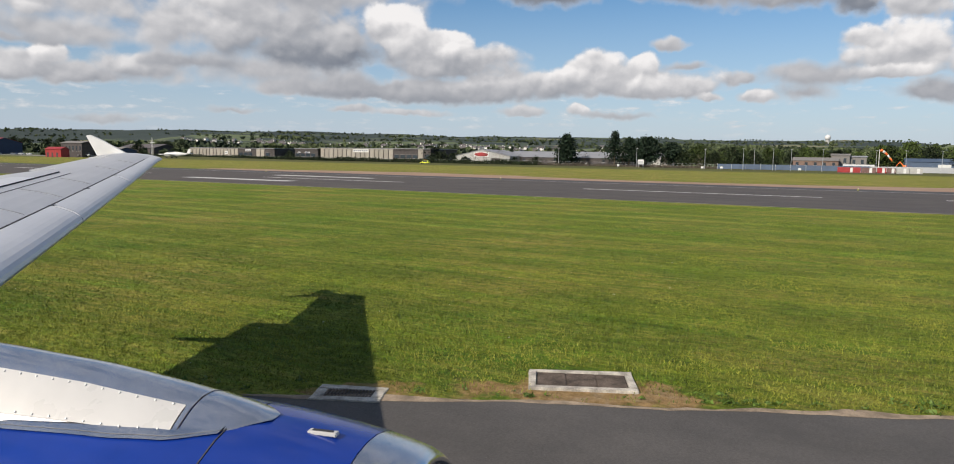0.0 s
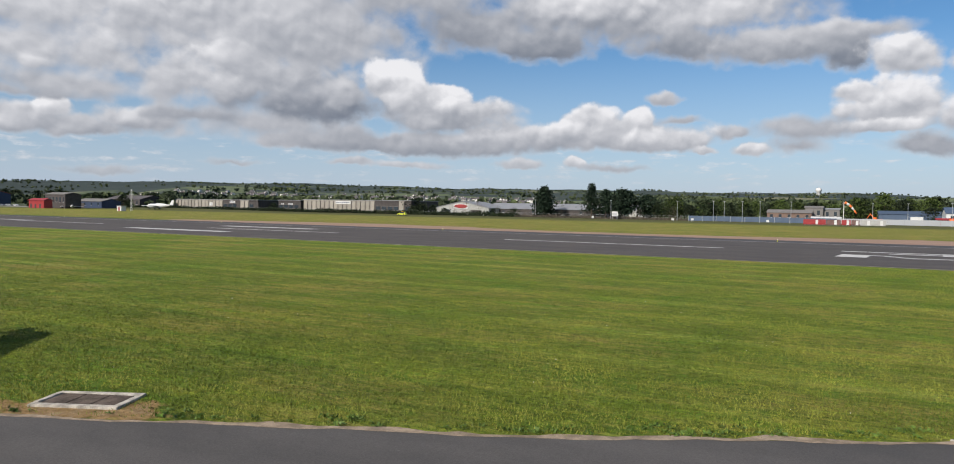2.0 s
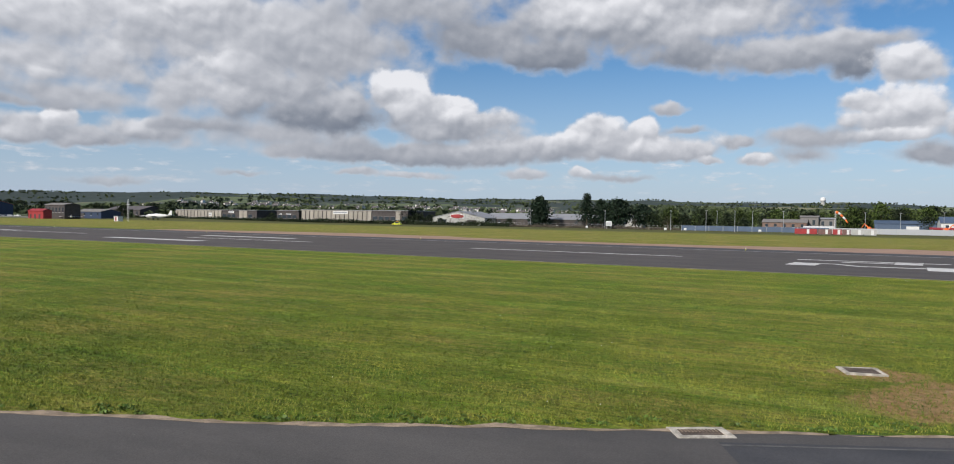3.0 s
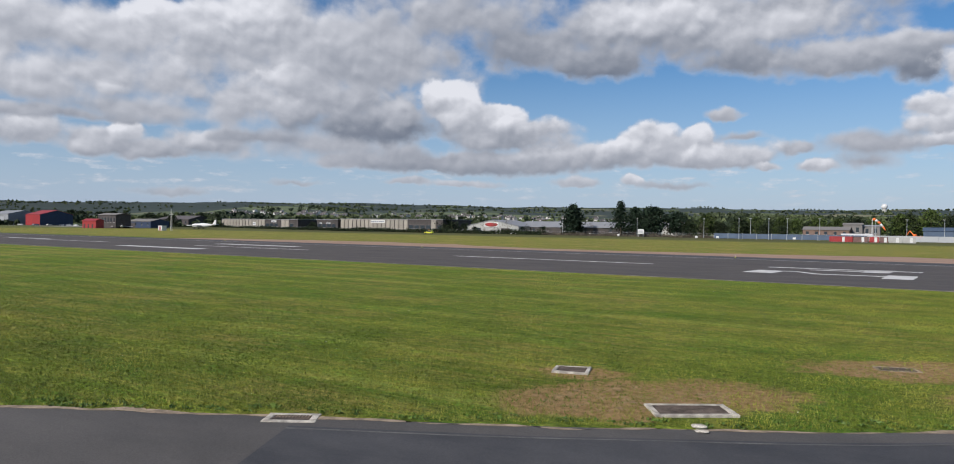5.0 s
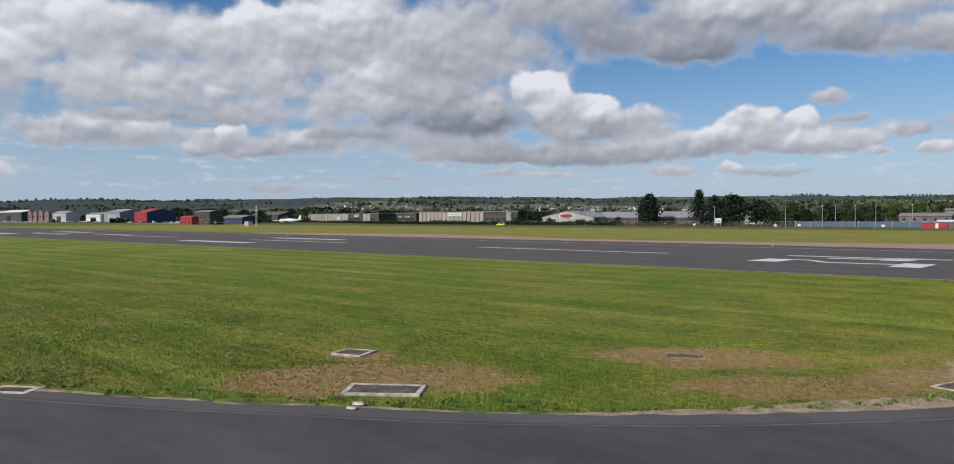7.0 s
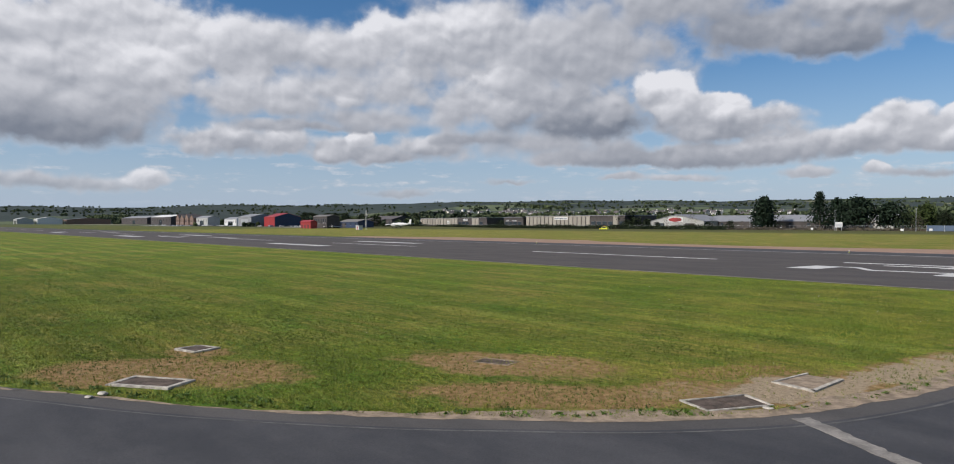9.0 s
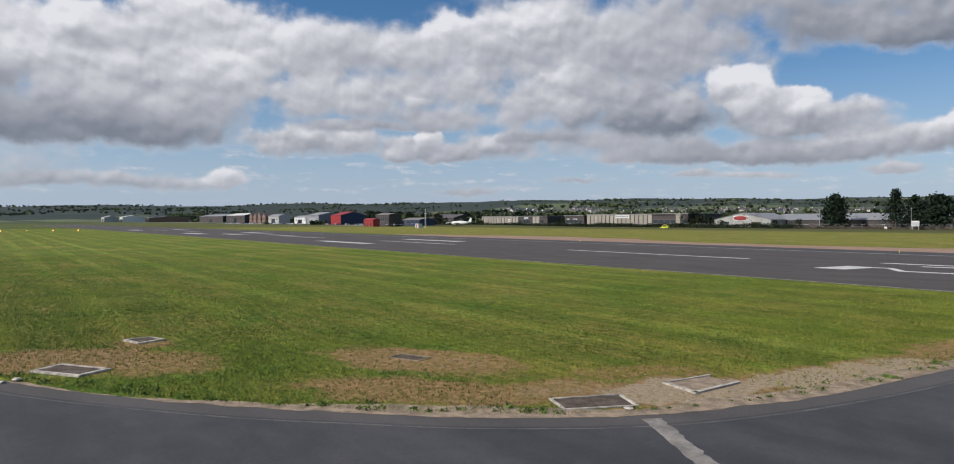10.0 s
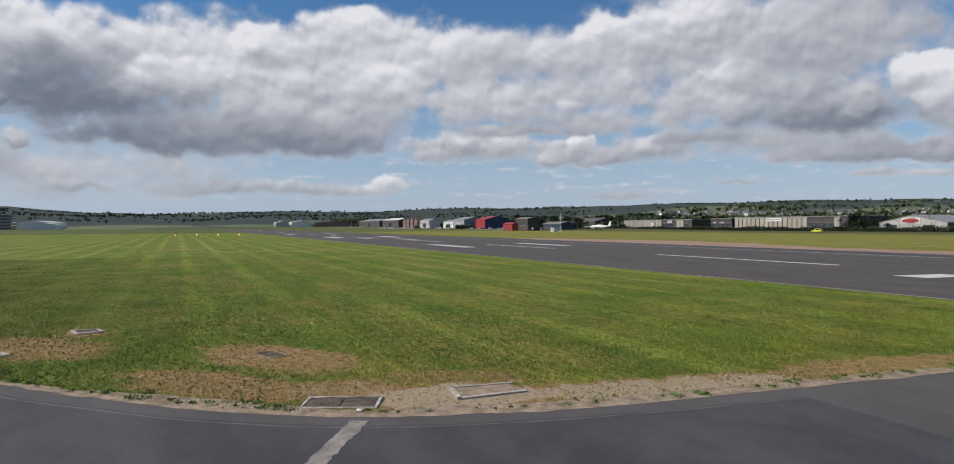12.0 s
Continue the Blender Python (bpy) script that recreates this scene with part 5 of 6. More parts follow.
for _ in range(500):
    pts.append((-520 + 420 * g5.random(), 455 + 70 * g5.random())), sizes.append(5 + 4 * g5.random())
pts, sizes = np.array(pts), np.array(sizes)
hz = ground_height(pts[:, 0], pts[:, 1])
per = 20
cl = np.repeat(np.c_[pts, hz], per, 0)
sz = np.repeat(sizes, per)
u = g5.normal(0, 1, (len(cl), 3))
u /= np.linalg.norm(u, axis=1, keepdims=True)
cl = cl + u * np.c_[sz * 0.55, sz * 0.55, sz * 0.45] * g5.random((len(cl), 1)) ** 0.4 + np.c_[np.zeros(len(cl)), np.zeros(len(cl)), sz * 0.5]
far_me = crown_mesh("far_woods", cl, 2.3, g5, M["far_wood"], 0.8)
tagged(new("far_woods", far_me), "dark green woods and hedgerows on distant hills", "woodland", kind="stuff")


# ---------------------------------------------------------------- buildings beyond the runway
def long_shed(x0, x1, y, depth, height, sections, label, signs=(), floor=0.0):
    """A long flat-roofed industrial building; sections of (start, end, kind) along its front."""
    root = thing("industrial_building", Matrix.Translation((x0, y, floor)), label, "building", "buildings beyond the runway")
    w = x1 - x0
    part("wall", boxes((0, w, 0.35, depth, 0, height - 0.25)), M["dark_wall"], root)
    part("roof", boxes((-0.5, w + 0.5, -0.3, depth + 0.3, height - 0.25, height + 0.05)), M["grey_roof"], root, "thin pale flat roof edge")
    part("plinth", boxes((0, w, 0.12, 0.34, 0, 0.9)), M["brown_wall"], root)
    cache = {}
    for a, b, kind in sections:
        if kind == "panels":
            count = max(1, round((b - a) / 3.6))
            pw = (b - a) / count
            key = round(pw, 2)
            if key not in cache:
                bm = boxes((0.10, pw - 0.45, 0.0, 0.34, 0.9, height - 0.9), bevel=0.04)
                cache[key] = mesh_from("panel", bm, M["panel"])
            for i in range(count):
                share("panel", cache[key], root, Matrix.Translation((a + i * pw, 0, 0)))
            part("fascia", boxes((a, b, -0.02, 0.33, height - 0.85, height - 0.28)), M["panel"], root)
        elif kind == "dark":
            part("fascia", boxes((a, b, 0.02, 0.33, height - 1.0, height - 0.28)), M["dark_wall"], root)
            for i in range(max(1, int((b - a) / 4.5))):
                xx = a + 0.6 + 4.5 * i
                win = part("window", boxes((xx, xx + 3.4, 0.22, 0.34, 2.2, 4.4)), M["window"], root)
                part("lintel", boxes((xx - 0.1, xx + 3.5, 0.16, 0.26, 4.4, 4.55)), M["pole_dark"], win)
                part("sill", boxes((xx - 0.1, xx + 3.5, 0.16, 0.26, 2.05, 2.2)), M["pole_dark"], win)
    for a, b, z0, z1 in signs:
        sign = part("sign_board", boxes((a, b, -0.14, -0.03, z0, z1)), M["white"], root, "white sign board")
        n_bars = max(2, int((b - a) / 1.6))
        part("lettering", boxes(*[(a + 0.4 + i * (b - a - 0.8) / n_bars, a + 0.4 + (i + 0.7) * (b - a - 0.8) / n_bars, -0.18, -0.14, (z0 + z1) / 2 - 0.25, (z0 + z1) / 2 + 0.25) for i in range(n_bars)]), M["blue_wall"], sign)
    return root


long_shed(-438.5, -349, 361, 30, 7.4, [(0, 56, "panels"), (56, 73, "dark"), (73, 81, "panels"), (81, 89.5, "dark")], "long grey panelled industrial building with a flat roof", [(63, 68, 5.2, 6.6), (43, 46, 3.0, 5.2)])
long_shed(-333.5, -314, 364, 24, 7.6, [(0, 19.5, "dark")], "low dark brown office block between two sheds", [(3, 5, 4.6, 5.4), (9, 13, 4.6, 5.4)])
long_shed(-313, -228, 366, 32, 8.2, [(0, 58, "panels"), (58, 76, "dark"), (76, 80, "panels"), (80, 85, "dark")], "long pale grey panelled industrial building with dark bay", [(27, 39, 5.6, 7.4)])


def gable_hall(x0, x1, y0, y1, eave, ridge, wall, roof, label, along="x", sign=None, doors=(), windows=0):
    """A hall with a pitched roof, its ridge along x or y."""
    root = thing("hall", Matrix.Translation(((x0 + x1) / 2, (y0 + y1) / 2, 0)), label, "building", "buildings beyond the runway")
    a, b = (x1 - x0) / 2, (y1 - y0) / 2
    if along == "x":
        prof = [(-b, 0), (-b, eave), (0, ridge), (b, eave), (b, 0)]
        rings = [[(s, p, z) for p, z in prof] for s in (-a, a)]
        planes = [((-b - 0.4, eave - 0.1), (0, ridge + 0.15)), ((b + 0.4, eave - 0.1), (0, ridge + 0.15))]
        roofs = [[(-a - 0.4, q[0], q[1]) for q in pl] + [(a + 0.4, q[0], q[1]) for q in reversed(pl)] for pl in planes]
    else:
        prof = [(-a, 0), (-a, eave), (0, ridge), (a, eave), (a, 0)]
        rings = [[(p, s, z) for p, z in prof] for s in (-b, b)]
        planes = [((-a - 0.4, eave - 0.1), (0, ridge + 0.15)), ((a + 0.4, eave - 0.1), (0, ridge + 0.15))]
        roofs = [[(q[0], -b - 0.4, q[1]) for q in pl] + [(q[0], b + 0.4, q[1]) for q in reversed(pl)] for pl in planes]
    part("wall", loft(rings), M[wall], root)
    for r in roofs:
        part("roof", loft([r, [(x, y, z + 0.18) for x, y, z in r]]), M[roof], root)
    for dx0, dx1, h, mat in doors:
        door = part("door", boxes((dx0, dx1, -b - 0.10, -b + 0.05, 0.0, h)), M[mat], root)
    for i in range(windows):
        xx = -a + (i + 0.5) * 2 * a / windows
        win = part("window", boxes((xx - 0.7, xx + 0.7, -b - 0.05, -b + 0.05, eave * 0.45, eave * 0.8)), M["window"], root)
        part("sill", boxes((xx - 0.8, xx + 0.8, -b - 0.12, -b - 0.05, eave * 0.45 - 0.12, eave * 0.45)), M["white"], win)
    if sign:
        sx0, sx1, z0, z1, mat = sign
        board = part("sign_board", boxes((sx0, sx1, -b - 0.25, -b - 0.10, z0, z1), bevel=0.03), M["white"], root, "white board with red oval")
        bm = bmesh.new()
        bmesh.ops.create_uvsphere(bm, u_segments=20, v_segments=10, radius=1.0, matrix=Matrix.Translation(((sx0 + sx1) / 2, -b - 0.27, (z0 + z1) / 2)) @ Matrix.Diagonal(((sx1 - sx0) * 0.46, 0.08, (z1 - z0) * 0.44, 1)))
        part("sign_panel", bm, M[mat], board)
    return root


gable_hall(-214, -178, 372, 400, 4.4, 8.0, "pale_wall", "grey_roof", "pale shop hall with a low gable and red oval sign", "y", (-5.5, 4.5, 3.9, 6.6, "red"), [(-14, -8, 3.2, "window"), (6, 12, 3.2, "dark_wall")])
gable_hall(-190, -112, 386, 424, 4.2, 7.4, "dark_wall", "grey_roof", "long shed with a grey sheet roof", "x", None, [(-20, -14, 3.4, "dark_wall")], 8)
gable_hall(-133, -100, 424, 450, 4.6, 7.6, "pale_wall", "grey_roof", "pale shed behind dark trees", "x", None, (), 5)
gable_hall(-650, -625, 324, 352, 9.6, 13.2, "blue_wall", "red", "large navy hangar with red side wall and red roof", "x", None, [(-12.3, 12.3, 9.4, "red")])
gable_hall(-702, -668, 318, 345, 10.0, 13.0, "grey_roof", "grey_roof", "large grey metal hangar", "x", None, [(-9, 9, 7.5, "steel")])
gable_hall(-496, -456, 350, 372, 6.5, 9.3, "dark_wall", "slate", "dark low hall with a broad hipped roof", "x", None, [(-12, -4, 4.0, "window")], 6)
gable_hall(-421, -406, 250, 255, 4.6, 5.6, "red", "red", "small red fire-training building with openings", "x", None, [(-6, -4.4, 2.6, "dark_wall"), (-1.5, 0, 2.6, "dark_wall"), (3, 4.6, 2.6, "dark_wall")])
for x0, x1, y0, y1, h, wall, roof, label in (
    (-1458, -1290, 390, 430, 16.5, "dark_wall", "grey_roof", "long dark hangar with a grey roof beyond the apron"),
    (-1268, -1160, 390, 425, 17.0, "dark_wall", "white", "dark hangar with a bright white roof beyond the apron"),
    (-1048, -1000, 392, 410, 14.0, "pale_wall", "grey_roof", "pale two-storey airport shed"),
    (-917, -875, 385, 400, 11.0, "white", "grey_roof", "white workshop beyond the apron"),
    (-860, -820, 392, 410, 9.5, "pale_wall", "white", "pale low workshop beyond the apron"),
    (-1432, -1400, 285, 357, 13.0, "brown_wall", "grey_roof", "row of brown terraces far beyond the field"),
    (-1440, -1404, 241, 279, 14.5, "white", "white", "far white warehouse beyond the field"),
    (-1446, -1408, 211, 235, 13.5, "pale_wall", "white", "far pale warehouse beyond the field"),
):
    hall = gable_hall(x0, x1, y0, y1, h * 0.78, h, wall, roof, label, "x", None, [(-8, 8, h * 0.5, "window")], 7)
    hall.location.z = float(ground_height(np.array((x0 + x1) / 2.0), np.array((y0 + y1) / 2.0)))
for i, x in enumerate((-1128, -1108, -1086, -1064)):
    gable_hall(x, x + 16, 388, 402, 11.0, 17.5 - 1.5 * (i % 2), "brown_wall", "slate", "tall brown brick house near the apron", "y", None, [(-1, 1, 2.4, "dark_wall")], 3)
# the terminal side far down the field
for x0, x1, y0, y1, h in ((-1390, -1210, -190, -150, 14), (-1200, -1130, -165, -130, 10)):
    gable_hall(x0, x1, y0, y1, h * 0.8, h, "white", "white", "long white hangar far across the field", "x", None, [(-40, 20, h * 0.5, "window")], 8)
tower_block = thing("terminal_building", Matrix.Translation((-1245, -215, 0)), "stepped grey terminal block with dark window bands", "building")
for i, (wd, z) in enumerate(((44, 0), (40, 4.6), (34, 9.2), (24, 13.8), (14, 18.4))):
    floor_part = part("storey", boxes((-wd / 2, wd / 2, -12, 12, z, z + 4.0)), M["pale_wall"], tower_block)
    part("window_band", boxes((-wd / 2 + 1, wd / 2 - 1, 12.0, 12.15, z + 1.3, z + 3.1), (wd / 2, wd / 2 + 0.15, -11, 11, z + 1.3, z + 3.1)), M["window"], floor_part)
    part("cornice", boxes((-wd / 2 - 0.6, wd / 2 + 0.6, -12.6, 12.6, z + 4.0, z + 4.6)), M["dark_wall"], tower_block)

# blocks behind the red building
gable_hall(-425, -405, 262, 272, 8.4, 9.4, "dark_wall", "pole_dark", "two-storey dark brown block behind the red building", "x", None, (), 6)
gable_hall(-452, -424, 298, 312, 4.6, 6.2, "blue_wall", "pole_dark", "low navy workshop with a dark roof", "x", None, [(-9, -4, 3.4, "dark_wall")], 4)
for x, y, s2 in ((-456, 291, 1.0), (-464, 297, 0.85), (-430, 318, 0.8)):
    copy_tree(dull, x, y, 6.3 * g4.random(), s2)
# compound to the north-east
for x0, x1, nm, mat, lab in ((-7.6, 0.4, "shipping_container", "red", "red steel storage container"), (0.6, 5.6, "shipping_container", "tin", "brown steel storage container"), (5.9, 9.0, "shipping_container", "red", "short red steel storage container"), (9.2, 12.0, "shipping_container", "tin", "brown steel storage container"), (12.3, 16.4, "shipping_container", "pale_wall", "pale grey storage container"), (16.6, 20.8, "shipping_container", "pale_wall", "pale grey storage container")):
    root = thing(nm, Matrix.Translation((x0, 312, 0)), lab, "container", "storage containers")
    w = x1 - x0
    part("body", boxes((0, w, 0, 2.4, 0.1, 2.15), bevel=0.03), M[mat], root)
    part("rib", boxes(*[(i * 0.5 + 0.1, i * 0.5 + 0.25, -0.05, 0.0, 0.25, 2.05) for i in range(int(w / 0.5))]), M[mat], root)
    part("door", boxes((w * 0.55, w * 0.55 + 0.9, -0.09, -0.052, 0.2, 2.0)), M["white"], root)
    part("skid", boxes((0.1, w - 0.1, 0.2, 0.4, 0, 0.1), (0.1, w - 0.1, 2.0, 2.2, 0, 0.1)), M["steel"], root)
gable_hall(-32, -10, 420, 432, 4.6, 6.0, "brown_wall", "pole_dark", "low brown building with a flat pitched roof", "x", None, (), 5)
gable_hall(-14, -5, 432, 440, 7.6, 8.2, "pole_dark", "pole_dark", "grey tower-like plant building", "x", None, (), 2)
gable_hall(-5, 3, 434, 440, 6.8, 7.2, "pole_dark", "grey_roof", "grey lower wing of the plant building", "x", None, (), 2)
gable_hall(22, 64, 455, 480, 4.8, 6.3, "sky_blue", "sky_blue", "long light blue industrial shed", "x", None, [(-6, 0, 3.4, "white")])
gable_hall(50, 80, 420, 440, 5.5, 8.3, "white", "sky_blue", "white hall with a pale blue roof", "x", None, (), 6)
gable_hall(-6, 5, 340, 345, 2.2, 2.8, "white", "white", "white site cabin beside red containers", "x", None, [(-2, -1, 1.9, "window")], 3)
gable_hall(44, 60, 396, 400, 2.4, 2.9, "red", "red", "low red cabin by the fence", "x", None, (), 4)

fence = thing("fence", Matrix.Translation((-56, 332, 0)), "blue sheet fence along the compound", "fence")
for i in range(24):
    part("sheet", boxes((i * 6.0, i * 6.0 + 5.85, 0, 0.08, 0.3, 2.5)), M["sky_blue"] if i < 10 else M["steel"], fence)
    part("post", boxes((i * 6.0 - 0.1, i * 6.0, -0.06, 0.14, 0, 2.7)), M["steel"], fence)

# wire fence along the far boundary
mesh_fence = thing("boundary_fence", Matrix.Translation((-420, 352, 0)), "wire mesh boundary fence on concrete posts", "fence")
post_me = mesh_from("post", boxes((-0.06, 0.06, -0.06, 0.06, 0, 2.4), bevel=0.01), M["pole_dark"])
for i in range(100):
    share("post", post_me, mesh_fence, Matrix.Translation((i * 4.0, 0, 0)))
for z in (0.4, 1.2, 2.0, 2.3):
    part("wire", boxes((0, 396, -0.012, 0.012, z - 0.012, z + 0.012)), M["steel"], mesh_fence)

# lamp posts and poles
pole = thing("lamp_post", Matrix.Translation((-45, 330, 0)), "tall slim grey lighting pole", "lamp post", "lamp posts")
bm = rod(bmesh.new(), (0, 0, 0), (0, 0, 9.2), 0.13, 0.07, 8)
part("pole", bm, M["steel"], pole)
part("head", boxes((-0.5, 0.5, -0.12, 0.12, 9.1, 9.25), bevel=0.03), M["steel"], pole)
for x, y in ((-41, 334), (-33, 331), (-26, 333), (-14, 337), (6, 345), (17, 350), (30, 352), (44, 336), (58, 350), (-64, 345), (-97, 347), (-140, 352), (-182, 356)):
    copy_thing(pole, Matrix.Translation((x, y, 0)))

# windsock
sock = thing("windsock", Matrix.Translation((6.4, 318, 0)), "orange and white windsock flying from a white pole", "windsock")
part("pole", rod(bmesh.new(), (0, 0, 0), (0, 0, 9.2), 0.16, 0.10, 10), M["white"], sock)
for i in range(5):
    a, b = (Vector((0.25 + 0.85 * k, 0, 9.0 - 0.32 * k - 0.11 * k * k)) for k in (i, i + 1))
    part("band", rod(bmesh.new(), a, b, 0.55 - 0.06 * i, 0.55 - 0.06 * (i + 1), 14), M["orange"] if i % 2 == 0 else M["white"], sock, "orange fabric band" if i % 2 == 0 else "white fabric band", smooth=True)

# mast with its hut
mast = thing("aerial_mast", Matrix.Translation((-299.5, 229, 0)), "tall lattice aerial mast on the far grass", "mast")
for sx, sy in ((-0.4, -0.3), (0.4, -0.3), (0, 0.45)):
    part("leg", rod(bmesh.new(), (sx, sy, 0), (sx * 0.5, sy * 0.5, 10.8), 0.07, 0.05, 6), M["white"], mast)
for z in range(1, 11):
    part("brace", rod(bmesh.new(), (-0.4 + 0.018 * z, -0.3, z - 0.5), (0.4 - 0.018 * z, -0.3, z + 0.3), 0.035, 0.035, 5), M["white"], mast)
part("crossarm", boxes((-1.6, 1.6, -0.08, 0.08, 8.2, 8.45)), M["white"], mast)
hut = thing("equipment_hut", Matrix.Translation((-307, 229, 0)), "small white and red equipment hut beside a mast", "hut")
part("wall", boxes((-1.6, 1.6, -1.3, 1.3, 0, 2.4), bevel=0.04), M["white"], hut)
part("roof", boxes((-1.8, 1.8, -1.5, 1.5, 2.4, 2.65), bevel=0.03), M["grey_roof"], hut)
part("door", boxes((-0.5, 0.5, -1.36, -1.30, 0.1, 2.05)), M["red"], hut)


def light_plane(x, y, turn, s, label, name="light_aircraft"):
    root = thing(name, pose(x, y, 0, 0, 0, turn) @ Matrix.Diagonal((s, s, s, 1)), label, "aircraft", "parked aircraft")
    rings = []
    for px, r, z in ((-5.6, 0.10, 1.55), (-4.0, 0.35, 1.45), (-1.5, 0.75, 1.35), (1.0, 0.85, 1.35), (2.6, 0.70, 1.30), (3.6, 0.40, 1.25), (4.0, 0.12, 1.22)):
        rings.append([(px, r * math.cos(a), z + r * math.sin(a)) for a in np.linspace(0, 2 * math.pi, 14, endpoint=False)])
    part("fuselage", loft(rings), M["white"], root, smooth=True)
    part("wing", loft([[(1.4, yy, 1.25), (0.6, yy, 1.45), (-0.6, yy, 1.30), (0.4, yy, 1.20)] for yy in (-6.5, 0, 6.5)]), M["white"], root)
    part("tailplane", boxes((-5.6, -4.7, -2.0, 2.0, 1.6, 1.7), bevel=0.02), M["white"], root)
    part("fin", loft([[(-5.7, yy, 1.6), (-4.3, yy, 1.6), (-5.2, yy, 3.2), (-5.9, yy, 3.2)] for yy in (-0.06, 0.06)]), M["white"], root)
    part("canopy", boxes((0.2, 2.2, -0.6, 0.6, 1.75, 2.25), bevel=0.2), M["window"], root)
    for wx, wy in ((0.2, -1.2), (0.2, 1.2), (3.0, 0)):
        part("wheel", rod(bmesh.new(), (wx, wy - 0.1, 0.28), (wx, wy + 0.1, 0.28), 0.28, 0.28, 14), M["rubber"], root)
        part("strut", rod(bmesh.new(), (wx, wy, 0.28), (wx, wy * 0.4, 1.1), 0.05, 0.05, 6), M["steel"], root)
    return root


light_plane(-372, 300, 196, 1.9, "white parked propeller aircraft on the far apron")
light_plane(-405, 266, 150, 0.95, "small white light aircraft beside a red building")


def car(x, y, turn, mat, label, tall=1.45, length=4.4, group="parked cars"):
    root = thing("car", pose(x, y, 0.012, 0, 0, turn), label, "car", group)
    l = length / 2
    prof = [(-l, 0.35), (-l, 0.85), (-l * 0.92, 0.95), (-l * 0.70, tall), (l * 0.25, tall), (l * 0.52, 0.98), (l * 0.95, 0.82), (l, 0.55), (l, 0.35)]
    part("body", loft([[(px, yy, z if abs(yy) < 0.8 or z < 1.0 else z - 0.04) for px, z in prof] for yy in (-0.86, -0.78, 0.78, 0.86)]), M[mat], root)
    for yy in (-0.875, 0.865):
        part("side_window", boxes((-l * 0.66, l * 0.30, yy, yy + 0.01, 1.0, tall - 0.10)), M["window"], root)
    for wx in (-l * 0.62, l * 0.62):
        for wy in (-0.78, 0.78):
            part("wheel", rod(bmesh.new(), (wx, wy - 0.1, 0.32), (wx, wy + 0.1, 0.32), 0.32, 0.32, 14), M["rubber"], root)
    return root


yv = car(-192, 303, 185, "yellow", "bright yellow airfield vehicle with a light bar", 1.9, 4.9, "")
part("light_bar", boxes((-0.6, 0.0, -0.55, 0.55, 1.9, 2.05), bevel=0.03), M["orange"], yv)
base_car = car(-560, 320, 10, "white", "white parked car on the apron")
grey_car = car(-566, 318, 20, "steel", "silver parked car on the apron")
dark_car = car(-575, 319, 5, "blue_wall", "dark blue parked car on the apron")
for i in range(34):
    x = -1000 + 13 * i + 4 * g4.normal()
    copy_thing((base_car, grey_car, dark_car, base_car)[i % 4], pose(x, 305 + 18 * g4.random(), 0.02, 0, 0, 360 * g4.random()))

# small signs and marker boards on the far grass
marker = thing("marker_board", Matrix.Translation((-155, 352, 0)), "small white marker board on the far grass", "sign", "marker boards")
part("board", boxes((-0.55, 0.55, -0.08, 0.08, 0.5, 1.3), bevel=0.02), M["white"], marker)
part("post", boxes((-0.4, -0.32, -0.05, 0.05, 0, 0.5)), M["steel"], marker)
part("post", boxes((0.32, 0.4, -0.05, 0.05, 0, 0.5)), M["steel"], marker)
for x, y in ((-126, 356), (-104, 340), (-54, 330), (-60, 318), (-22, 325)):
    copy_thing(marker, Matrix.Translation((x, y, 0)))
box_sign = thing("notice_board", Matrix.Translation((-94, 344, 0)), "white square notice board on two posts", "sign")
part("board", boxes((-1.5, 1.5, -0.1, 0.1, 1.5, 3.8), bevel=0.03), M["white"], box_sign)
part("panel", boxes((-1.2, 1.2, -0.14, -0.11, 1.8, 3.2)), M["steel"], box_sign)
part("post", boxes((-1.2, -1.05, -0.08, 0.08, 0, 1.5), (1.05, 1.2, -0.08, 0.08, 0, 1.5)), M["steel"], box_sign)
tagged(new("runway_margin", mesh_from("runway_margin", boxes((-1400, 500, FAR + 0.6, 126.8, 0.0, 0.0165)), M["taxi_new"])), "darker asphalt margin beyond the side stripe", "asphalt", kind="structure")
for y, x0, x1 in ((79.4, -420, 300), (87.2, -500, -20), (101.8, -300, 340), (110.3, -460, 200)):
    tagged(new("tar_seam", mesh_from("tar_seam", boxes((x0, x1, y - 0.07, y + 0.07, 0.0, 0.0155)), M["gap"])), "thin dark tar seam along the runway", "seam", "runway seams", "structure")

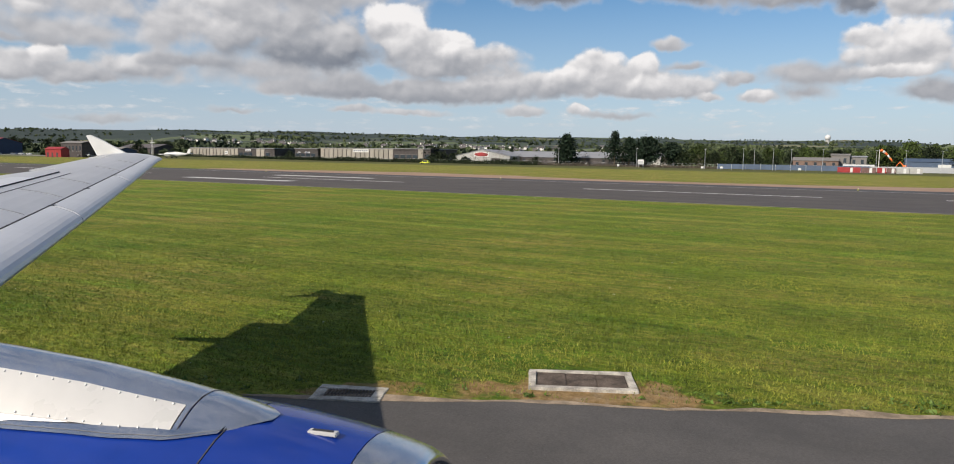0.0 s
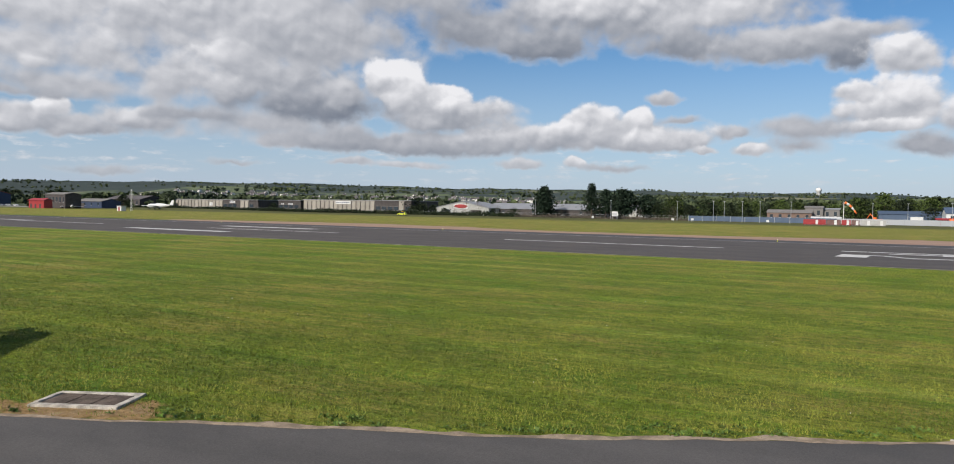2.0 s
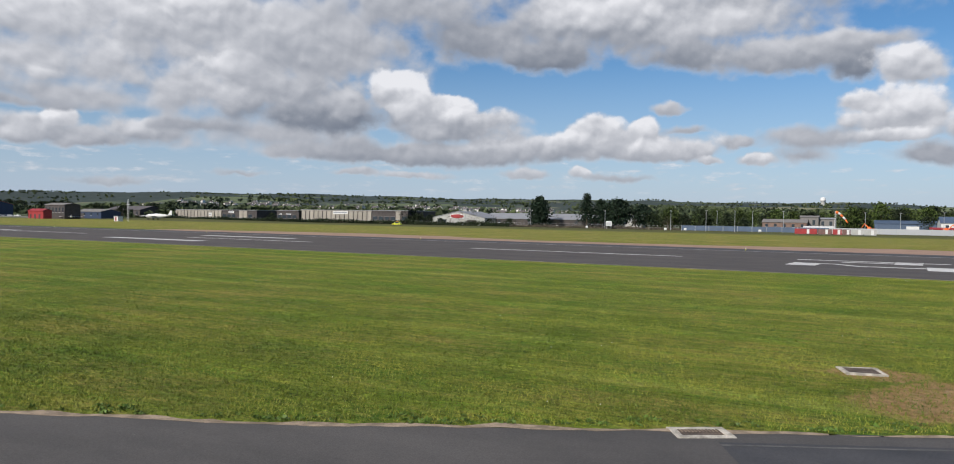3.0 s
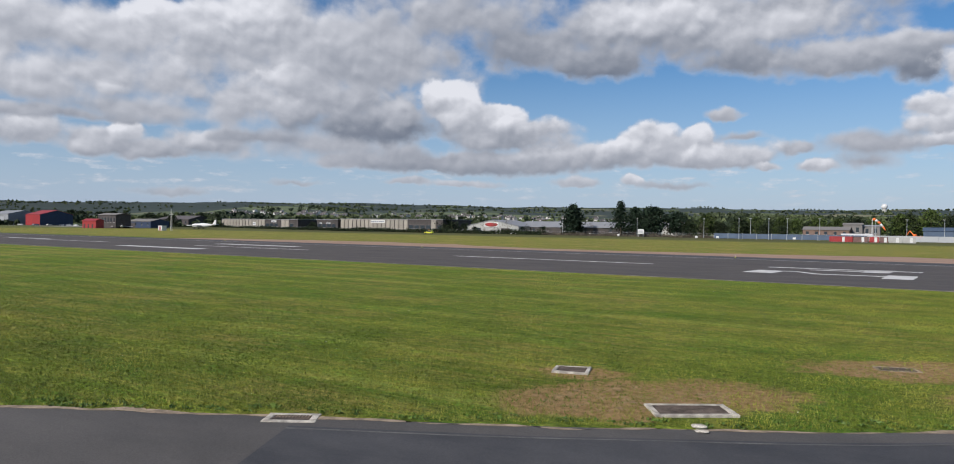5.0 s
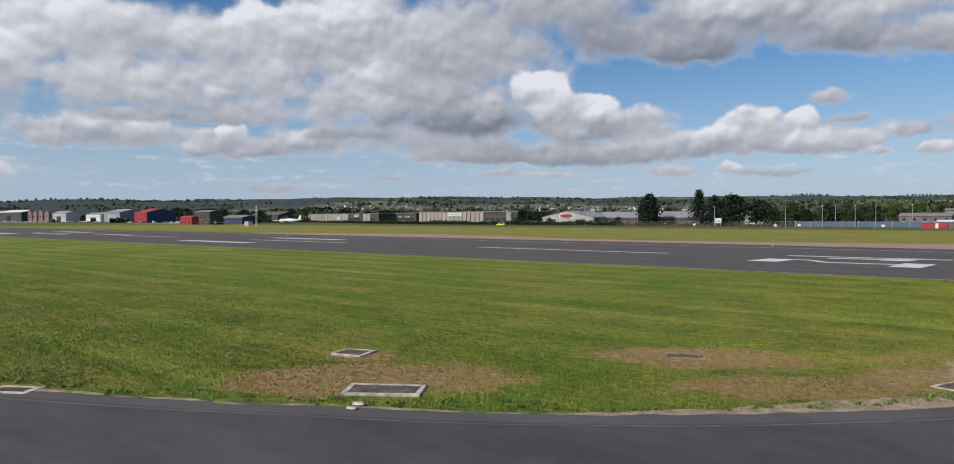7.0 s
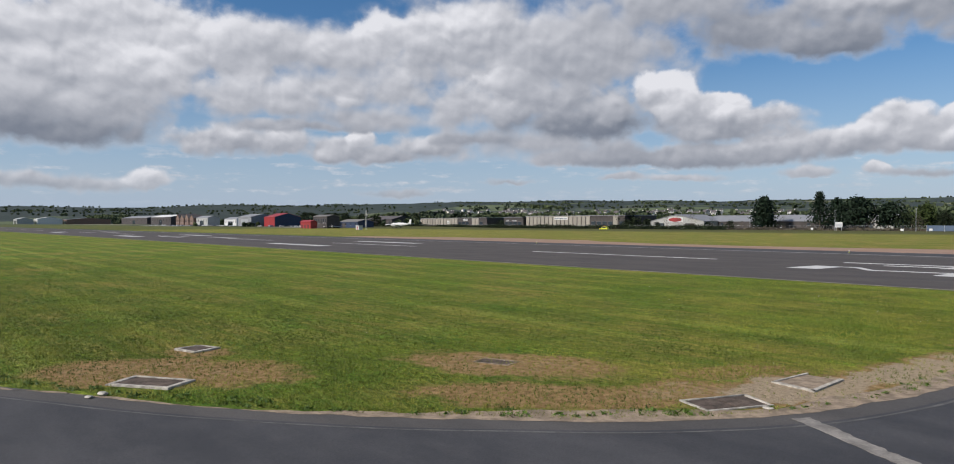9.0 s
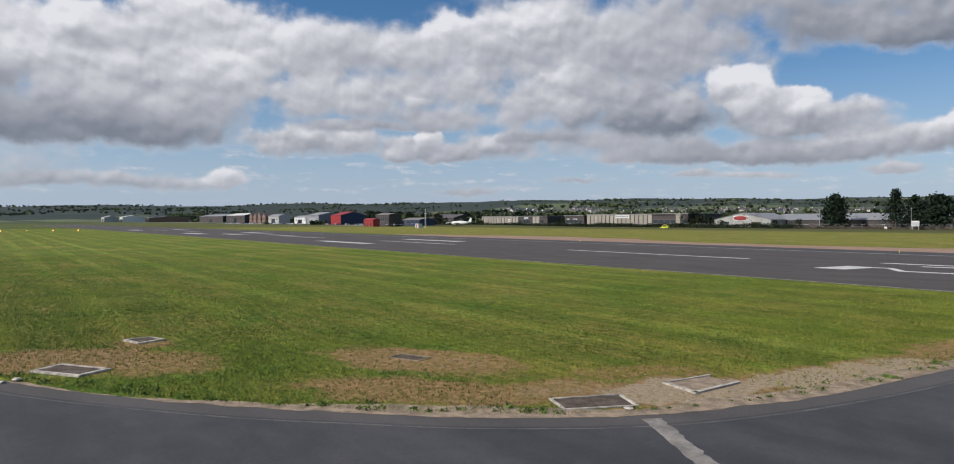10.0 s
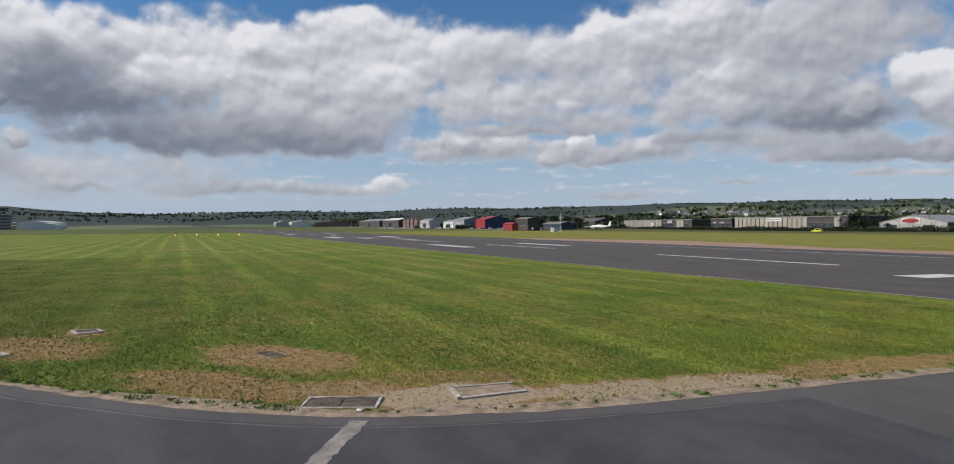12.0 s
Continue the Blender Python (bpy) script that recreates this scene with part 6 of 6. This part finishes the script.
# diggers and clutter in the compound
def digger(x, y, turn, label):
    root = thing("excavator", pose(x, y, 0, 0, 0, turn), label, "excavator", "site machines")
    for side in (-1.1, 1.1):
        part("track", boxes((-1.8, 1.8, side - 0.28, side + 0.28, 0.0, 0.8), bevel=0.25), M["rubber"], root)
    part("turntable", rod(bmesh.new(), (0, 0, 0.8), (0, 0, 1.05), 0.8, 0.8, 16), M["steel"], root)
    part("house", boxes((-2.2, 1.2, -1.2, 1.2, 1.05, 2.2), bevel=0.12), M["orange"], root)
    cab = part("cab", boxes((0.1, 1.5, 0.2, 1.15, 1.9, 3.1), bevel=0.08), M["orange"], root)
    part("cab_window", boxes((0.3, 1.53, 0.3, 1.05, 2.3, 2.95)), M["window"], cab)
    part("boom", rod(bmesh.new(), (1.0, -0.2, 1.8), (3.6, -0.2, 4.6), 0.26, 0.20, 6), M["orange"], root)
    part("stick", rod(bmesh.new(), (3.5, -0.2, 4.7), (5.2, -0.2, 2.4), 0.20, 0.14, 6), M["orange"], root)
    part("bucket", boxes((4.8, 5.7, -0.7, 0.3, 1.7, 2.4), bevel=0.12), M["pole_dark"], root)
    return root


digger(20.0, 400, 150, "orange tracked excavator in the compound")
digger(47.0, 372, 20, "orange tracked excavator beside the fence")
lamp = thing("runway_edge_light", Matrix.Translation((-60, 121.5, 0.012)), "small white runway edge light", "runway light", "runway edge lights")
part("stem", rod(bmesh.new(), (0, 0, 0), (0, 0, 0.25), 0.06, 0.06, 8), M["yellow"], lamp)
part("lens", rod(bmesh.new(), (0, 0, 0.25), (0, 0, 0.36), 0.08, 0.06, 10), M["white"], lamp)
for i in range(-9, 6):
    if i:
        copy_thing(lamp, Matrix.Translation((-60 + 60 * i, 121.5, 0.012)))
for i, y in enumerate((30.5, 39.5, 48.8, 58.0)):
    guard = thing("guard_light", Matrix.Translation((-300, y, 0)), "red-orange guard light in the grass", "runway light", "guard lights")
    part("case", boxes((-0.3, 0.3, -0.25, 0.25, 0, 0.7), bevel=0.05), M["yellow"], guard)
    bm = rod(bmesh.new(), (0.30, 0, 0.45), (0.36, 0, 0.45), 0.2, 0.2, 14)
    m = bpy.data.materials.get("red_lamp") or bpy.data.materials.new("red_lamp")
    m.use_nodes = True
    m.node_tree.nodes["Principled BSDF"].inputs["Emission Color"].default_value = (1.0, 0.22, 0.06, 1)
    m.node_tree.nodes["Principled BSDF"].inputs["Emission Strength"].default_value = 6.0
    part("lamp", bm, m, guard)

# radome on the ridge
radome = thing("radome", Matrix.Translation((-94, 2500, float(ground_height(np.array(-94.0), np.array(2500.0))))), "white spherical radome on a hilltop", "radome")
bm = bmesh.new()
bmesh.ops.create_icosphere(bm, subdivisions=3, radius=9)
z = 78 - radome.location.z
bmesh.ops.translate(bm, verts=bm.verts, vec=(0, 0, z))
part("dome", bm, M["white"], radome, smooth=True)
part("base", rod(bmesh.new(), (0, 0, -2), (0, 0, max(1.0, z - 7)), 7, 6, 16), M["pale_wall"], radome)

# ---------------------------------------------------------------- the town on the slope
house = thing("house", Matrix.Identity(4), "small white harled house with a slate roof", "house", "houses of the town")
part("wall", loft([[(s, p, zz) for p, zz in ((-4, -1.0), (-4, 4.8), (0, 7.6), (4, 4.8), (4, -1.0))] for s in (-5.5, 5.5)]), M["harl"], house)
for sgn in (-1, 1):
    r = [(-5.8, sgn * 4.4, 4.55), (-5.8, 0, 7.75), (5.8, 0, 7.75), (5.8, sgn * 4.4, 4.55)]
    part("roof", loft([r, [(x, y, z2 + 0.25) for x, y, z2 in r]]), M["slate"], house)
part("chimney", boxes((3.8, 4.8, -0.5, 0.5, 7.2, 9.0)), M["harl"], house)
for wx in (-3.4, 3.0):
    for wz in (0.9, 3.2):
        part("window", boxes((wx - 0.7, wx + 0.7, -4.06, -3.98, wz, wz + 1.2)), M["window"], house)
part("door", boxes((-0.5, 0.5, -4.06, -3.98, 0, 2.05)), M["dark_wall"], house)


def settle(ob, x, y, turn, s=1.0):
    ob.matrix_world = Matrix.Translation((x, y, float(ground_height(np.array(x), np.array(y))))) @ Matrix.Rotation(turn, 4, "Z") @ Matrix.Diagonal((s, s, s, 1))
    return ob


settle(house, -300, 640, 0.1)
g6 = np.random.default_rng(99)
for i in range(230):
    az, r = radians(16 + 50 * g6.random()), 640 + 760 * g6.random() ** 1.5
    x, y = CENTRE[0] - r * math.sin(az), CENTRE[1] + r * math.cos(az)
    if y < 470:
        continue
    settle(copy_thing(house, Matrix.Identity(4)), x, y, (0.3 * g6.normal()) + (1.57 if g6.random() < 0.25 else 0), 0.55 + 0.30 * g6.random())
